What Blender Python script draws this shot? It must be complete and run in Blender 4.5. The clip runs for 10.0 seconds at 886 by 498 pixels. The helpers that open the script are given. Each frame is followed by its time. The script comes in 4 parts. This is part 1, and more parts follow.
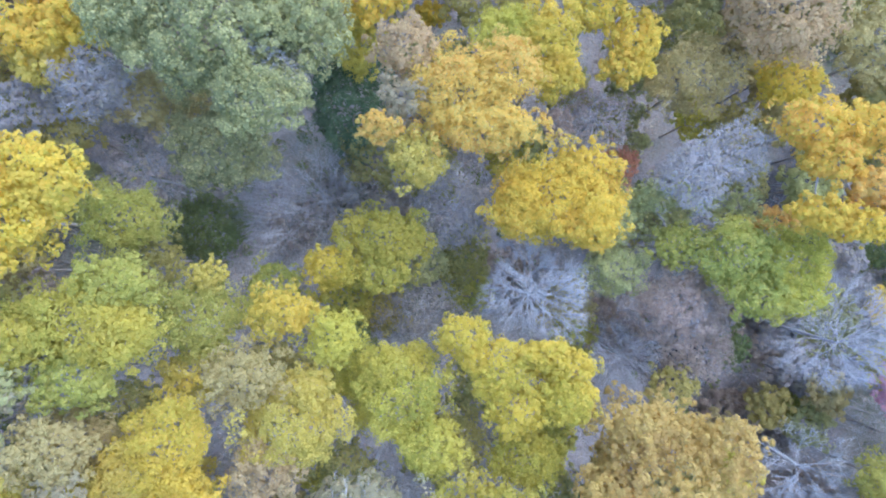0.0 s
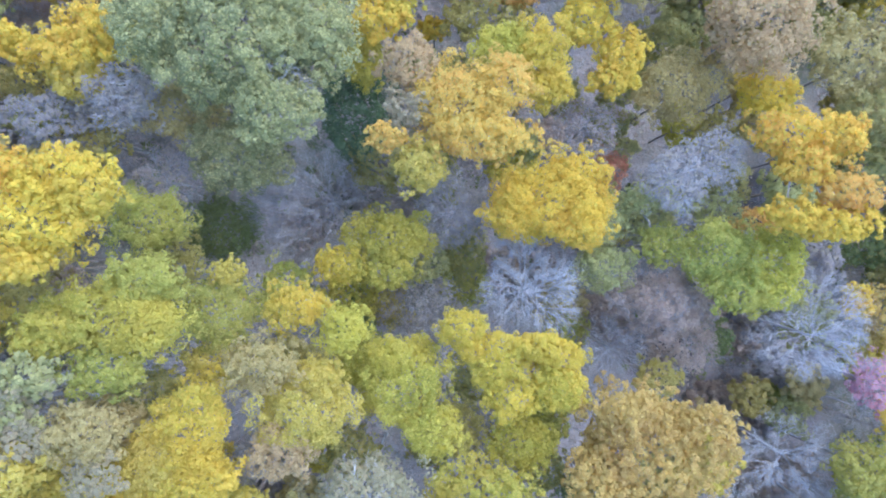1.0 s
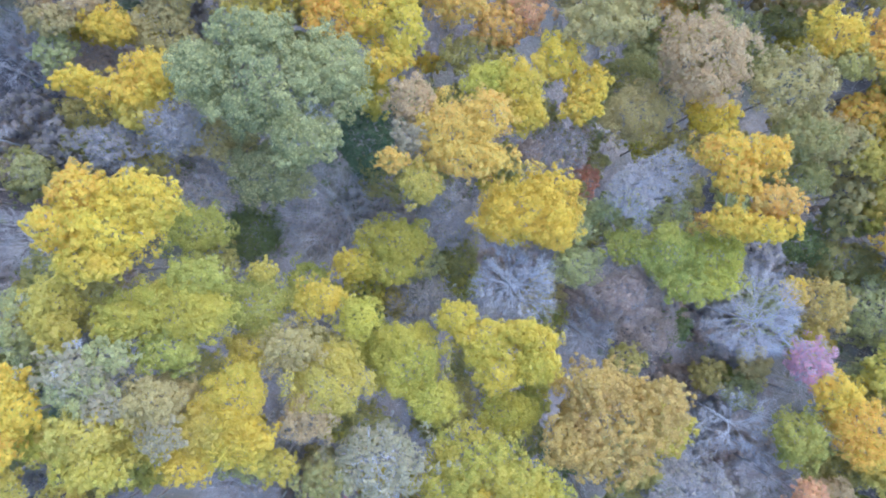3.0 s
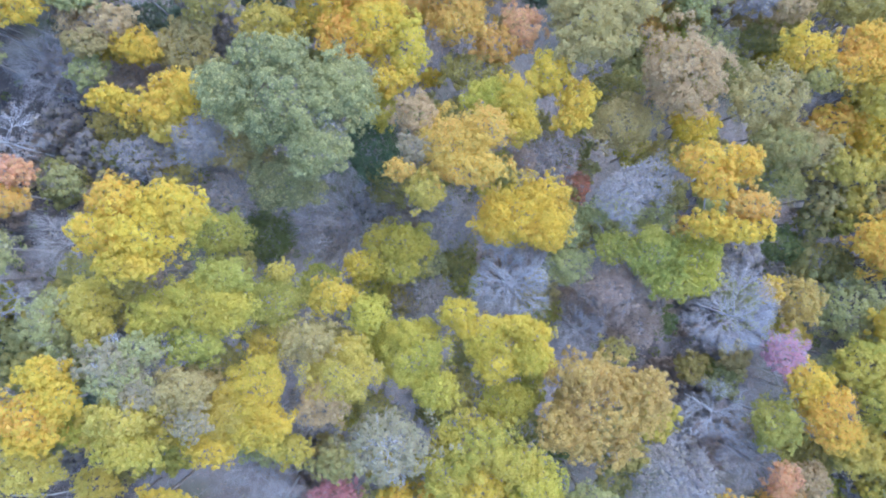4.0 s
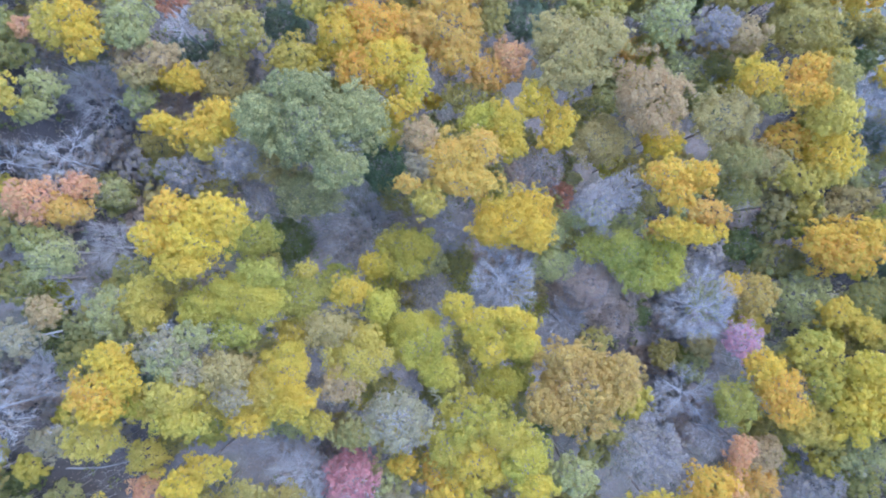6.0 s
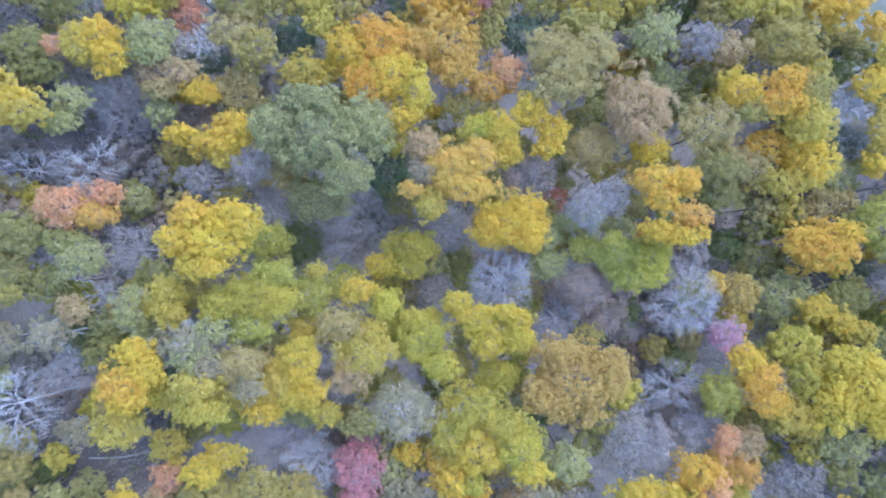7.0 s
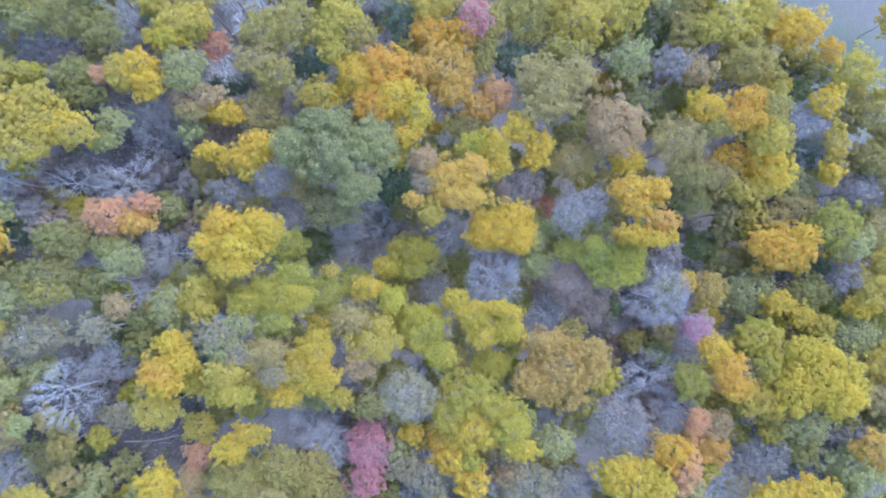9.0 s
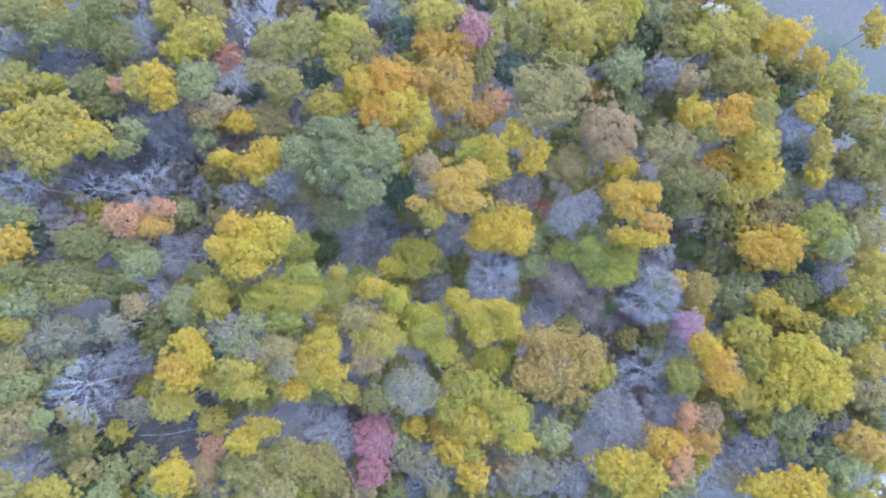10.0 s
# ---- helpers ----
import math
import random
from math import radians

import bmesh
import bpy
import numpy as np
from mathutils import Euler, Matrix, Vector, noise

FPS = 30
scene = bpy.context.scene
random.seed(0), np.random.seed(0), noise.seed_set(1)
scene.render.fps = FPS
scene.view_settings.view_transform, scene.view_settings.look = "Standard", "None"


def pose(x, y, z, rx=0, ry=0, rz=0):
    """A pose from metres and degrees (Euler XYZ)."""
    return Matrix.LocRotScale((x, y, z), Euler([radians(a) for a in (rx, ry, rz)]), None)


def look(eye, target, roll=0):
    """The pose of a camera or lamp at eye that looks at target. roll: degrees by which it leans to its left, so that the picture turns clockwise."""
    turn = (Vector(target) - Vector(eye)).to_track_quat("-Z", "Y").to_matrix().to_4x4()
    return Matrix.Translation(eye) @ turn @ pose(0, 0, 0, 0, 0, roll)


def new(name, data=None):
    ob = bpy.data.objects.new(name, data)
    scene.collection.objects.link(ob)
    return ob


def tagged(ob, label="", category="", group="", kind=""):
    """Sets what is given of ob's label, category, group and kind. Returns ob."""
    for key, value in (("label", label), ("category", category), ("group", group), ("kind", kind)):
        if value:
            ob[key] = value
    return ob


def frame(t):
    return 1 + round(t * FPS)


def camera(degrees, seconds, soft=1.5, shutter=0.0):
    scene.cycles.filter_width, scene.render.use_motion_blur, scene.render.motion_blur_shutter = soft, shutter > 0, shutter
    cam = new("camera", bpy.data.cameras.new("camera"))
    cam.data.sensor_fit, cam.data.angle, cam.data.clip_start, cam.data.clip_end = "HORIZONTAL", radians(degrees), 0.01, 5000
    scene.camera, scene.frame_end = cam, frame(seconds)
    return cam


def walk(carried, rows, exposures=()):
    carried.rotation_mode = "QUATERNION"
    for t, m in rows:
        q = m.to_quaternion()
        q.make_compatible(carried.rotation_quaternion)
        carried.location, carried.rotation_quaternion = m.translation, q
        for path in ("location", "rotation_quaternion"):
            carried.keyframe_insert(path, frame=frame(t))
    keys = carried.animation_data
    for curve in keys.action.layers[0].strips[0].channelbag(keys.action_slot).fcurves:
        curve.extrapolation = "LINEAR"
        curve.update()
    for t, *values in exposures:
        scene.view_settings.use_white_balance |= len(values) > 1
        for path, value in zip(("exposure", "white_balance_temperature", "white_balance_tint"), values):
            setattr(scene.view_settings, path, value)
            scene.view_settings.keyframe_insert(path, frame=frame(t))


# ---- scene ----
# ---- camera: a drone that climbs straight up, looking down ----
cam = camera(76.0, 10.0, soft=2.0)
PATH = [
    (0.0, 0.000, -0.000, 42.000, 0.452, -0.077, -0.000),
    (0.5, -0.007, -0.040, 43.084, 0.423, -0.020, -0.003),
    (1.0, 0.001, -0.037, 44.490, 0.407, 0.009, -0.051),
    (1.5, 0.083, -0.038, 46.054, 0.385, 0.010, -0.153),
    (2.0, 0.179, -0.050, 47.710, 0.375, -0.009, -0.225),
    (2.5, 0.204, -0.006, 49.423, 0.378, -0.024, -0.339),
    (4.0, -0.016, 0.072, 54.657, 0.470, -0.074, -0.706),
    (4.5, -0.069, 0.064, 56.458, 0.489, -0.096, -0.760),
    (5.0, -0.096, 0.052, 58.248, 0.507, -0.105, -0.799),
    (5.5, -0.117, 0.053, 60.002, 0.540, -0.113, -0.840),
    (7.0, -0.209, 0.034, 65.252, 0.692, -0.044, -1.069),
    (7.5, -0.176, 0.017, 66.963, 0.730, -0.029, -1.145),
    (8.0, -0.115, 0.002, 68.639, 0.789, 0.001, -1.224),
    (8.5, -0.048, -0.005, 70.307, 0.856, 0.046, -1.291),
    (9.0, 0.001, -0.013, 72.022, 0.909, 0.082, -1.358),
    (9.5, 0.013, -0.009, 73.611, 0.955, 0.146, -1.429),
    (10.0, -0.000, -0.000, 75.000, 0.991, 0.231, -1.499),
]
walk(cam, [(t, pose(x, y, z, rx, ry, rz)) for t, x, y, z, rx, ry, rz in PATH],
     [(0.0, 2.5, 5045, 8.5), (4.0, 2.44, 5000, 10.5), (10.0, 2.28, 4950, 12.5)])

# ---- sky, sun, exposure: a bright overcast afternoon ----
SUN_HEIGHT, SUN_TURN = radians(52), radians(40)
world = bpy.data.worlds.new("overcast_sky")
scene.world = world
world.use_nodes = True
wn = world.node_tree.nodes
sky = wn.new("ShaderNodeTexSky")
sky.sky_type = "NISHITA"
sky.sun_disc = False
sky.sun_elevation, sky.sun_rotation = SUN_HEIGHT, SUN_TURN
sky.air_density, sky.dust_density, sky.ozone_density = 1.0, 2.0, 1.0
wn["Background"].inputs["Strength"].default_value = 0.15
world.node_tree.links.new(sky.outputs["Color"], wn["Background"].inputs["Color"])
lamp = bpy.data.lights.new("sun", "SUN")
lamp.energy, lamp.angle, lamp.color = 0.3, radians(60), (1.0, 0.95, 0.86)
sun = new("sun", lamp)
sun_way = Vector((math.sin(SUN_TURN) * math.cos(SUN_HEIGHT), math.cos(SUN_TURN) * math.cos(SUN_HEIGHT), math.sin(SUN_HEIGHT)))
sun.matrix_world = look(sun_way * 200, (0, 0, 0))


# ---- materials ----
def rgb(r, g, b):
    """A colour given in 0..255 display values, as linear light."""
    return tuple((c / 255 / 12.92) if c < 10 else ((c / 255 + 0.055) / 1.055) ** 2.4 for c in (r, g, b)) + (1.0,)


def nodes_of(name):
    mat = bpy.data.materials.new(name)
    mat.use_nodes = True
    tree = mat.node_tree
    tree.nodes.clear()
    out = tree.nodes.new("ShaderNodeOutputMaterial")
    return mat, tree, out


def mix_rgb(tree, fac, a, b, mode="MIX"):
    n = tree.nodes.new("ShaderNodeMix")
    n.data_type, n.blend_type = "RGBA", mode
    for slot, value in ((0, fac), (6, a), (7, b)):
        if isinstance(value, (tuple, float, int)):
            n.inputs[slot].default_value = value
        else:
            tree.links.new(value, n.inputs[slot])
    return n.outputs[2]


def noise_fac(tree, scale, low, high, detail=3.0):
    """World-space noise, stretched to 0..1 between low and high."""
    geo = tree.nodes.new("ShaderNodeNewGeometry")
    tex = tree.nodes.new("ShaderNodeTexNoise")
    tex.inputs["Scale"].default_value, tex.inputs["Detail"].default_value = scale, detail
    tree.links.new(geo.outputs["Position"], tex.inputs["Vector"])
    m = tree.nodes.new("ShaderNodeMapRange")
    m.inputs["From Min"].default_value, m.inputs["From Max"].default_value = low, high
    tree.links.new(tex.outputs["Fac"], m.inputs["Value"])
    return m.outputs["Result"]


def leaf_material(name, main, second, fleck, fleck_share=0.25, patch=0.33, saturation=0.82):
    """Autumn leaves: two hues in patches, single leaves of a third, lighter and darker leaves, light shining through."""
    mat, tree, out = nodes_of(name)
    geo = tree.nodes.new("ShaderNodeNewGeometry")
    island = geo.outputs["Random Per Island"]
    col = mix_rgb(tree, noise_fac(tree, patch, 0.40, 0.62), main, second)
    pick = tree.nodes.new("ShaderNodeMath")
    pick.operation = "LESS_THAN"
    tree.links.new(island, pick.inputs[0])
    pick.inputs[1].default_value = fleck_share
    col = mix_rgb(tree, pick.outputs[0], col, fleck)
    wave = tree.nodes.new("ShaderNodeMath")
    wave.operation = "FRACT"
    times = tree.nodes.new("ShaderNodeMath")
    times.operation = "MULTIPLY"
    times.inputs[1].default_value = 37.7
    tree.links.new(island, times.inputs[0])
    tree.links.new(times.outputs[0], wave.inputs[0])
    lift = tree.nodes.new("ShaderNodeMapRange")
    lift.inputs["To Min"].default_value, lift.inputs["To Max"].default_value = 0.88, 0.99
    tree.links.new(wave.outputs[0], lift.inputs["Value"])
    hsv = tree.nodes.new("ShaderNodeHueSaturation")
    hsv.inputs["Saturation"].default_value = saturation * 0.98
    tree.links.new(col, hsv.inputs["Color"])
    tree.links.new(lift.outputs["Result"], hsv.inputs["Value"])
    info = tree.nodes.new("ShaderNodeObjectInfo")
    hue = tree.nodes.new("ShaderNodeMapRange")
    hue.inputs["To Min"].default_value, hue.inputs["To Max"].default_value = 0.497, 0.509
    tree.links.new(info.outputs["Random"], hue.inputs["Value"])
    tree.links.new(hue.outputs["Result"], hsv.inputs["Hue"])
    top = tree.nodes.new("ShaderNodeBsdfPrincipled")
    top.inputs["Roughness"].default_value = 0.62
    top.inputs["Specular IOR Level"].default_value = 0.06
    back = tree.nodes.new("ShaderNodeBsdfTranslucent")
    tree.links.new(hsv.outputs["Color"], top.inputs["Base Color"])
    tree.links.new(hsv.outputs["Color"], back.inputs["Color"])
    both = tree.nodes.new("ShaderNodeMixShader")
    both.inputs[0].default_value = 0.72
    tree.links.new(top.outputs[0], both.inputs[1])
    tree.links.new(back.outputs[0], both.inputs[2])
    tree.links.new(both.outputs[0], out.inputs["Surface"])
    return mat


def bark_material(name, main, second, rough=0.85):
    mat, tree, out = nodes_of(name)
    col = mix_rgb(tree, noise_fac(tree, 2.2, 0.35, 0.65), main, second)
    col = mix_rgb(tree, noise_fac(tree, 18.0, 0.3, 0.8), col, tuple(c * 0.6 for c in main[:3]) + (1.0,))
    top = tree.nodes.new("ShaderNodeBsdfPrincipled")
    top.inputs["Roughness"].default_value = rough
    tree.links.new(col, top.inputs["Base Color"])
    bump = tree.nodes.new("ShaderNodeBump")
    bump.inputs["Strength"].default_value, bump.inputs["Distance"].default_value = 0.5, 0.03
    tree.links.new(noise_fac(tree, 25.0, 0.2, 0.8), bump.inputs["Height"])
    tree.links.new(bump.outputs[0], top.inputs["Normal"])
    tree.links.new(top.outputs[0], out.inputs["Surface"])
    return mat


# bare trodden soil between the trees: east, north, radius
CLEARINGS = [(-33.0, -20.0, 4.2), (28.5, 3.2, 4.0), (18.8, -8.6, 3.0), (-30.5, 1.5, 2.0)]
# ground coloured darker to hold down the open sky's light: east, north, radius
DIMMED_GROUND = [(48.0, 10.0, 10.0), (50.0, -8.0, 9.0), (51.0, -21.0, 9.0), (43.0, 27.0, 7.0), (-42.0, -20.0, 9.0), (-38.0, 9.0, 8.0), (-46.0, 22.0, 7.0),
             (56.0, 14.0, 9.0), (57.0, 3.0, 9.0), (54.0, 22.0, 7.0), (61.0, -8.0, 9.0), (60.0, -22.0, 9.0)]


def patch_fac(tree, x, y, r):
    """1 inside a patch of that place and radius, with a ragged edge."""
    geo = tree.nodes.new("ShaderNodeNewGeometry")
    flat = tree.nodes.new("ShaderNodeVectorMath")
    flat.operation = "MULTIPLY"
    flat.inputs[1].default_value = (1.0, 1.0, 0.0)
    tree.links.new(geo.outputs["Position"], flat.inputs[0])
    far = tree.nodes.new("ShaderNodeVectorMath")
    far.operation = "DISTANCE"
    far.inputs[1].default_value = (x, y, 0.0)
    tree.links.new(flat.outputs[0], far.inputs[0])
    rag = tree.nodes.new("ShaderNodeMath")
    rag.operation = "MULTIPLY_ADD"
    rag.inputs[1].default_value = -0.5 * r
    tree.links.new(noise_fac(tree, 0.6, 0.3, 0.7), rag.inputs[0])
    tree.links.new(far.outputs["Value"], rag.inputs[2])
    m = tree.nodes.new("ShaderNodeMapRange")
    m.inputs["From Min"].default_value, m.inputs["From Max"].default_value = 0.6 * r, 1.1 * r
    m.inputs["To Min"].default_value, m.inputs["To Max"].default_value = 1.0, 0.0
    tree.links.new(rag.outputs[0], m.inputs["Value"])
    return m.outputs["Result"]


def ground_material():
    """Leaf litter on dark soil, with mossy and trodden patches, and darker colour against strong open-sky light; pale
    meadow past the wood's north-eastern edge.
    """
    mat, tree, out = nodes_of("forest_floor")
    litter = mix_rgb(tree, noise_fac(tree, 0.22, 0.38, 0.62), rgb(154, 148, 147), rgb(168, 160, 157))
    litter = mix_rgb(tree, noise_fac(tree, 0.11, 0.52, 0.68), litter, rgb(120, 124, 102))
    litter = mix_rgb(tree, noise_fac(tree, 3.5, 0.45, 0.75), litter, rgb(150, 138, 128))
    litter = mix_rgb(tree, noise_fac(tree, 11.0, 0.5, 0.8), litter, rgb(120, 116, 117))
    for x, y, r in CLEARINGS + DIMMED_GROUND:
        litter = mix_rgb(tree, patch_fac(tree, x, y, r), litter, rgb(98, 93, 92))
    meadow = mix_rgb(tree, noise_fac(tree, 0.09, 0.4, 0.62), rgb(97, 92, 89), rgb(90, 96, 78))
    meadow = mix_rgb(tree, noise_fac(tree, 1.3, 0.4, 0.7), meadow, rgb(104, 99, 96))
    geo = tree.nodes.new("ShaderNodeNewGeometry")
    sep = tree.nodes.new("ShaderNodeSeparateXYZ")
    tree.links.new(geo.outputs["Position"], sep.inputs[0])
    along = tree.nodes.new("ShaderNodeMath")
    along.operation = "MULTIPLY_ADD"
    along.inputs[1].default_value = 0.75
    tree.links.new(sep.outputs["Y"], along.inputs[0])
    tree.links.new(sep.outputs["X"], along.inputs[2])
    edge = tree.nodes.new("ShaderNodeMapRange")
    edge.inputs["From Min"].default_value, edge.inputs["From Max"].default_value = 67.0, 72.0
    tree.links.new(along.outputs[0], edge.inputs["Value"])
    col = mix_rgb(tree, edge.outputs["Result"], litter, meadow)
    top = tree.nodes.new("ShaderNodeBsdfPrincipled")
    top.inputs["Roughness"].default_value = 0.95
    tree.links.new(col, top.inputs["Base Color"])
    bump = tree.nodes.new("ShaderNodeBump")
    bump.inputs["Strength"].default_value, bump.inputs["Distance"].default_value = 0.8, 0.12
    tree.links.new(noise_fac(tree, 5.0, 0.2, 0.8, 6.0), bump.inputs["Height"])
    tree.links.new(bump.outputs[0], top.inputs["Normal"])
    tree.links.new(top.outputs[0], out.inputs["Surface"])
    return mat


LEAVES = {
    "gold": leaf_material("golden_leaves", rgb(225, 195, 28), rgb(222, 184, 32), rgb(210, 190, 48), saturation=0.89),
    "lemon": leaf_material("lemon_leaves", rgb(220, 194, 36), rgb(202, 186, 48), rgb(221, 194, 56), saturation=0.89),
    "ygreen": leaf_material("yellow_green_leaves", rgb(204, 188, 48), rgb(186, 180, 58), rgb(213, 195, 64), saturation=0.87),
    "lime": leaf_material("lime_leaves", rgb(188, 181, 55), rgb(173, 175, 63), rgb(203, 190, 64)),
    "ygold": leaf_material("dull_yellow_leaves", rgb(210, 188, 58), rgb(198, 182, 66), rgb(216, 194, 80), saturation=0.87),
    "orange": leaf_material("orange_leaves", rgb(224, 184, 40), rgb(222, 172, 50), rgb(215, 192, 60), saturation=0.9),
    "amber": leaf_material("amber_leaves", rgb(220, 177, 62), rgb(214, 170, 70), rgb(212, 184, 74), saturation=0.87),
    "ochre": leaf_material("ochre_leaves", rgb(222, 184, 50), rgb(220, 173, 54), rgb(212, 189, 80), saturation=0.86),
    "brown": leaf_material("brown_leaves", rgb(205, 173, 64), rgb(196, 163, 70), rgb(214, 185, 72)),
    "olive": leaf_material("olive_leaves", rgb(190, 174, 72), rgb(178, 164, 78), rgb(200, 182, 82)),
    "tan": leaf_material("tan_leaves", rgb(195, 176, 98), rgb(187, 167, 98), rgb(203, 184, 108)),
    "dusky": leaf_material("dusky_leaves", rgb(188, 166, 148), rgb(180, 160, 144), rgb(198, 178, 154)),
    "fawn": leaf_material("fawn_leaves", rgb(200, 171, 114), rgb(191, 163, 111), rgb(207, 181, 122)),
    "moss": leaf_material("mossy_leaves", rgb(174, 166, 84), rgb(178, 166, 84), rgb(162, 160, 92)),
    "sage": leaf_material("sage_leaves", rgb(188, 184, 106), rgb(180, 179, 112), rgb(202, 196, 118)),
    "green": leaf_material("green_leaves", rgb(138, 150, 80), rgb(150, 154, 84), rgb(130, 142, 90)),
    "deepgreen": leaf_material("deep_green_leaves", rgb(110, 132, 92), rgb(120, 140, 102), rgb(128, 146, 104)),
    "oak": leaf_material("oak_leaves", rgb(174, 170, 106), rgb(162, 162, 106), rgb(206, 196, 118)),
    "teal": leaf_material("bluish_green_leaves", rgb(136, 152, 122), rgb(146, 156, 122), rgb(128, 142, 122)),
    "silver": leaf_material("pale_silvery_leaves", rgb(180, 169, 132), rgb(172, 164, 124), rgb(192, 174, 130)),
    "lilac": leaf_material("faded_lilac_leaves", rgb(176, 167, 162), rgb(168, 160, 157), rgb(184, 174, 152)),
    "mauve": leaf_material("withered_mauve_leaves", rgb(186, 170, 166), rgb(184, 168, 160), rgb(196, 180, 152)),
    "red": leaf_material("faded_red_leaves", rgb(210, 142, 137), rgb(202, 138, 140), rgb(212, 157, 147)),
    "pink": leaf_material("pink_leaves", rgb(206, 156, 166), rgb(208, 146, 154), rgb(192, 164, 176)),
    "salmon": leaf_material("salmon_leaves", rgb(222, 166, 98), rgb(214, 160, 120), rgb(220, 178, 104)),
    "rust": leaf_material("rust_leaves", rgb(214, 146, 100), rgb(206, 140, 102), rgb(212, 158, 108)),
}
BARK = bark_material("brown_bark", rgb(160, 150, 142), rgb(176, 166, 158))
PALE_BARK = bark_material("pale_grey_bark", rgb(190, 189, 189), rgb(174, 173, 174))
TWIG_BARK = bark_material("grey_twig_bark", rgb(186, 183, 182), rgb(172, 168, 168))
FLOOR = ground_material()


# ---- ground ----
def ground_height(x, y):
    """The hillside falls to the east; it levels out far away. With small humps."""
    return -8.4 * np.tanh(x / 70.0) - 1.0 + 0.25 * np.sin(x * 0.31 + 0.7 * np.sin(y * 0.23)) * np.cos(y * 0.27)


def mesh_object(name, verts, faces, mat, parent=None, smooth=False):
    """One mesh object from arrays of corners and of equal-sided faces."""
    verts, faces = np.asarray(verts, np.float32), np.asarray(faces, np.int32)
    me = bpy.data.meshes.new(name)
    k = faces.shape[1]
    me.vertices.add(len(verts))
    me.vertices.foreach_set("co", verts.ravel())
    me.loops.add(faces.size)
    me.loops.foreach_set("vertex_index", faces.ravel())
    me.polygons.add(len(faces))
    me.polygons.foreach_set("loop_start", np.arange(len(faces), dtype=np.int32) * k)
    if smooth:
        me.polygons.foreach_set("use_smooth", np.ones(len(faces), bool))
    me.update(calc_edges=True)
    me.validate()
    me.materials.append(mat)
    ob = new(name, me)
    if parent:
        ob.parent = parent
    return ob


def build_ground():
    line = np.sign(np.linspace(-1, 1, 181)) * (np.abs(np.linspace(-1, 1, 181)) * 75 + np.abs(np.linspace(-1, 1, 181)) ** 9 * 2300)
    gx, gy = np.meshgrid(line, line, indexing="ij")
    verts = np.stack([gx, gy, ground_height(gx, gy)], -1).reshape(-1, 3)
    n = len(line)
    i = (np.arange(n - 1)[:, None] * n + np.arange(n - 1)[None, :]).ravel()
    faces = np.stack([i, i + n, i + n + 1, i + 1], -1)
    ob = mesh_object("ground", verts, faces, FLOOR, smooth=True)
    tagged(ob, "sloping forest floor of grey-brown leaf litter and moss", "ground", kind="structure")


build_ground()


# ---- trees ----
def unit(v):
    return v / (np.linalg.norm(v, axis=-1, keepdims=True) + 1e-9)


def tubes(start, end, r0, r1, sides):
    """Tapered tubes, one for each row of start and end."""
    d = unit(end - start)
    side = unit(np.cross(d, np.where(np.abs(d[:, 2:3]) > 0.9, [[1.0, 0, 0]], [[0, 0, 1.0]])))
    up = np.cross(d, side)
    a = np.arange(sides) * 2 * np.pi / sides
    ring = np.cos(a)[None, :, None] * side[:, None] + np.sin(a)[None, :, None] * up[:, None]
    low = start[:, None] + ring * np.asarray(r0)[:, None, None]
    high = end[:, None] + ring * np.asarray(r1)[:, None, None]
    verts = np.concatenate([low, high], 1).reshape(-1, 3)
    k = np.arange(sides)
    f = np.stack([k, (k + 1) % sides, (k + 1) % sides + sides, k + sides], -1)
    faces = (np.arange(len(start))[:, None, None] * 2 * sides + f[None]).reshape(-1, 4)
    return verts, faces


def spikes(start, end, r0):
    """Fine twigs: three-sided, running out to a point."""
    d = unit(end - start)
    side = unit(np.cross(d, np.where(np.abs(d[:, 2:3]) > 0.9, [[1.0, 0, 0]], [[0, 0, 1.0]])))
    up = np.cross(d, side)
    corners = [start + (math.cos(a) * side + math.sin(a) * up) * r0 for a in (0.0, 2.1, 4.2)]
    verts = np.stack(corners + [end], 1).reshape(-1, 3)
    f = np.array([[0, 1, 3], [1, 2, 3], [2, 0, 3]])
    return verts, (np.arange(len(start))[:, None, None] * 4 + f[None]).reshape(-1, 3)


def tube_faces(count, sides):
    k = np.arange(sides)
    f = np.stack([k, (k + 1) % sides, (k + 1) % sides + sides, k + sides], -1)
    return (np.arange(count)[:, None, None] * 2 * sides + f[None]).reshape(-1, 4)


def joined(pieces):
    verts, faces, n = [], [], 0
    for v, f in pieces:
        verts.append(v)
        faces.append(f + n)
        n += len(v)
    return np.concatenate(verts), np.concatenate(faces)


def bent(rng, start, end, r0, r1, sides, steps=4, sag=0.12):
    """Curved tapered limbs, as chains of tubes; also the points along them and the heading there."""
    n = len(start)
    span = np.linalg.norm(end - start, axis=1, keepdims=True)
    mid = (start + end) / 2 + rng.normal(0, sag, (n, 3)) * span + np.array([0, 0, 0.10]) * span
    ts = np.linspace(0, 1, steps + 1)
    pts = np.stack([(1 - t) ** 2 * start + 2 * t * (1 - t) * mid + t * t * end for t in ts], 1)
    pts[:, 1:-1] += rng.normal(0, 0.025, (n, steps - 1, 3)) * span[:, None]
    radii = np.asarray(r0)[:, None] + (np.asarray(r1) - np.asarray(r0))[:, None] * ts[None]
    pieces = [tubes(pts[:, k], pts[:, k + 1], radii[:, k], radii[:, k + 1], sides) for k in range(steps)]
    return joined(pieces), pts


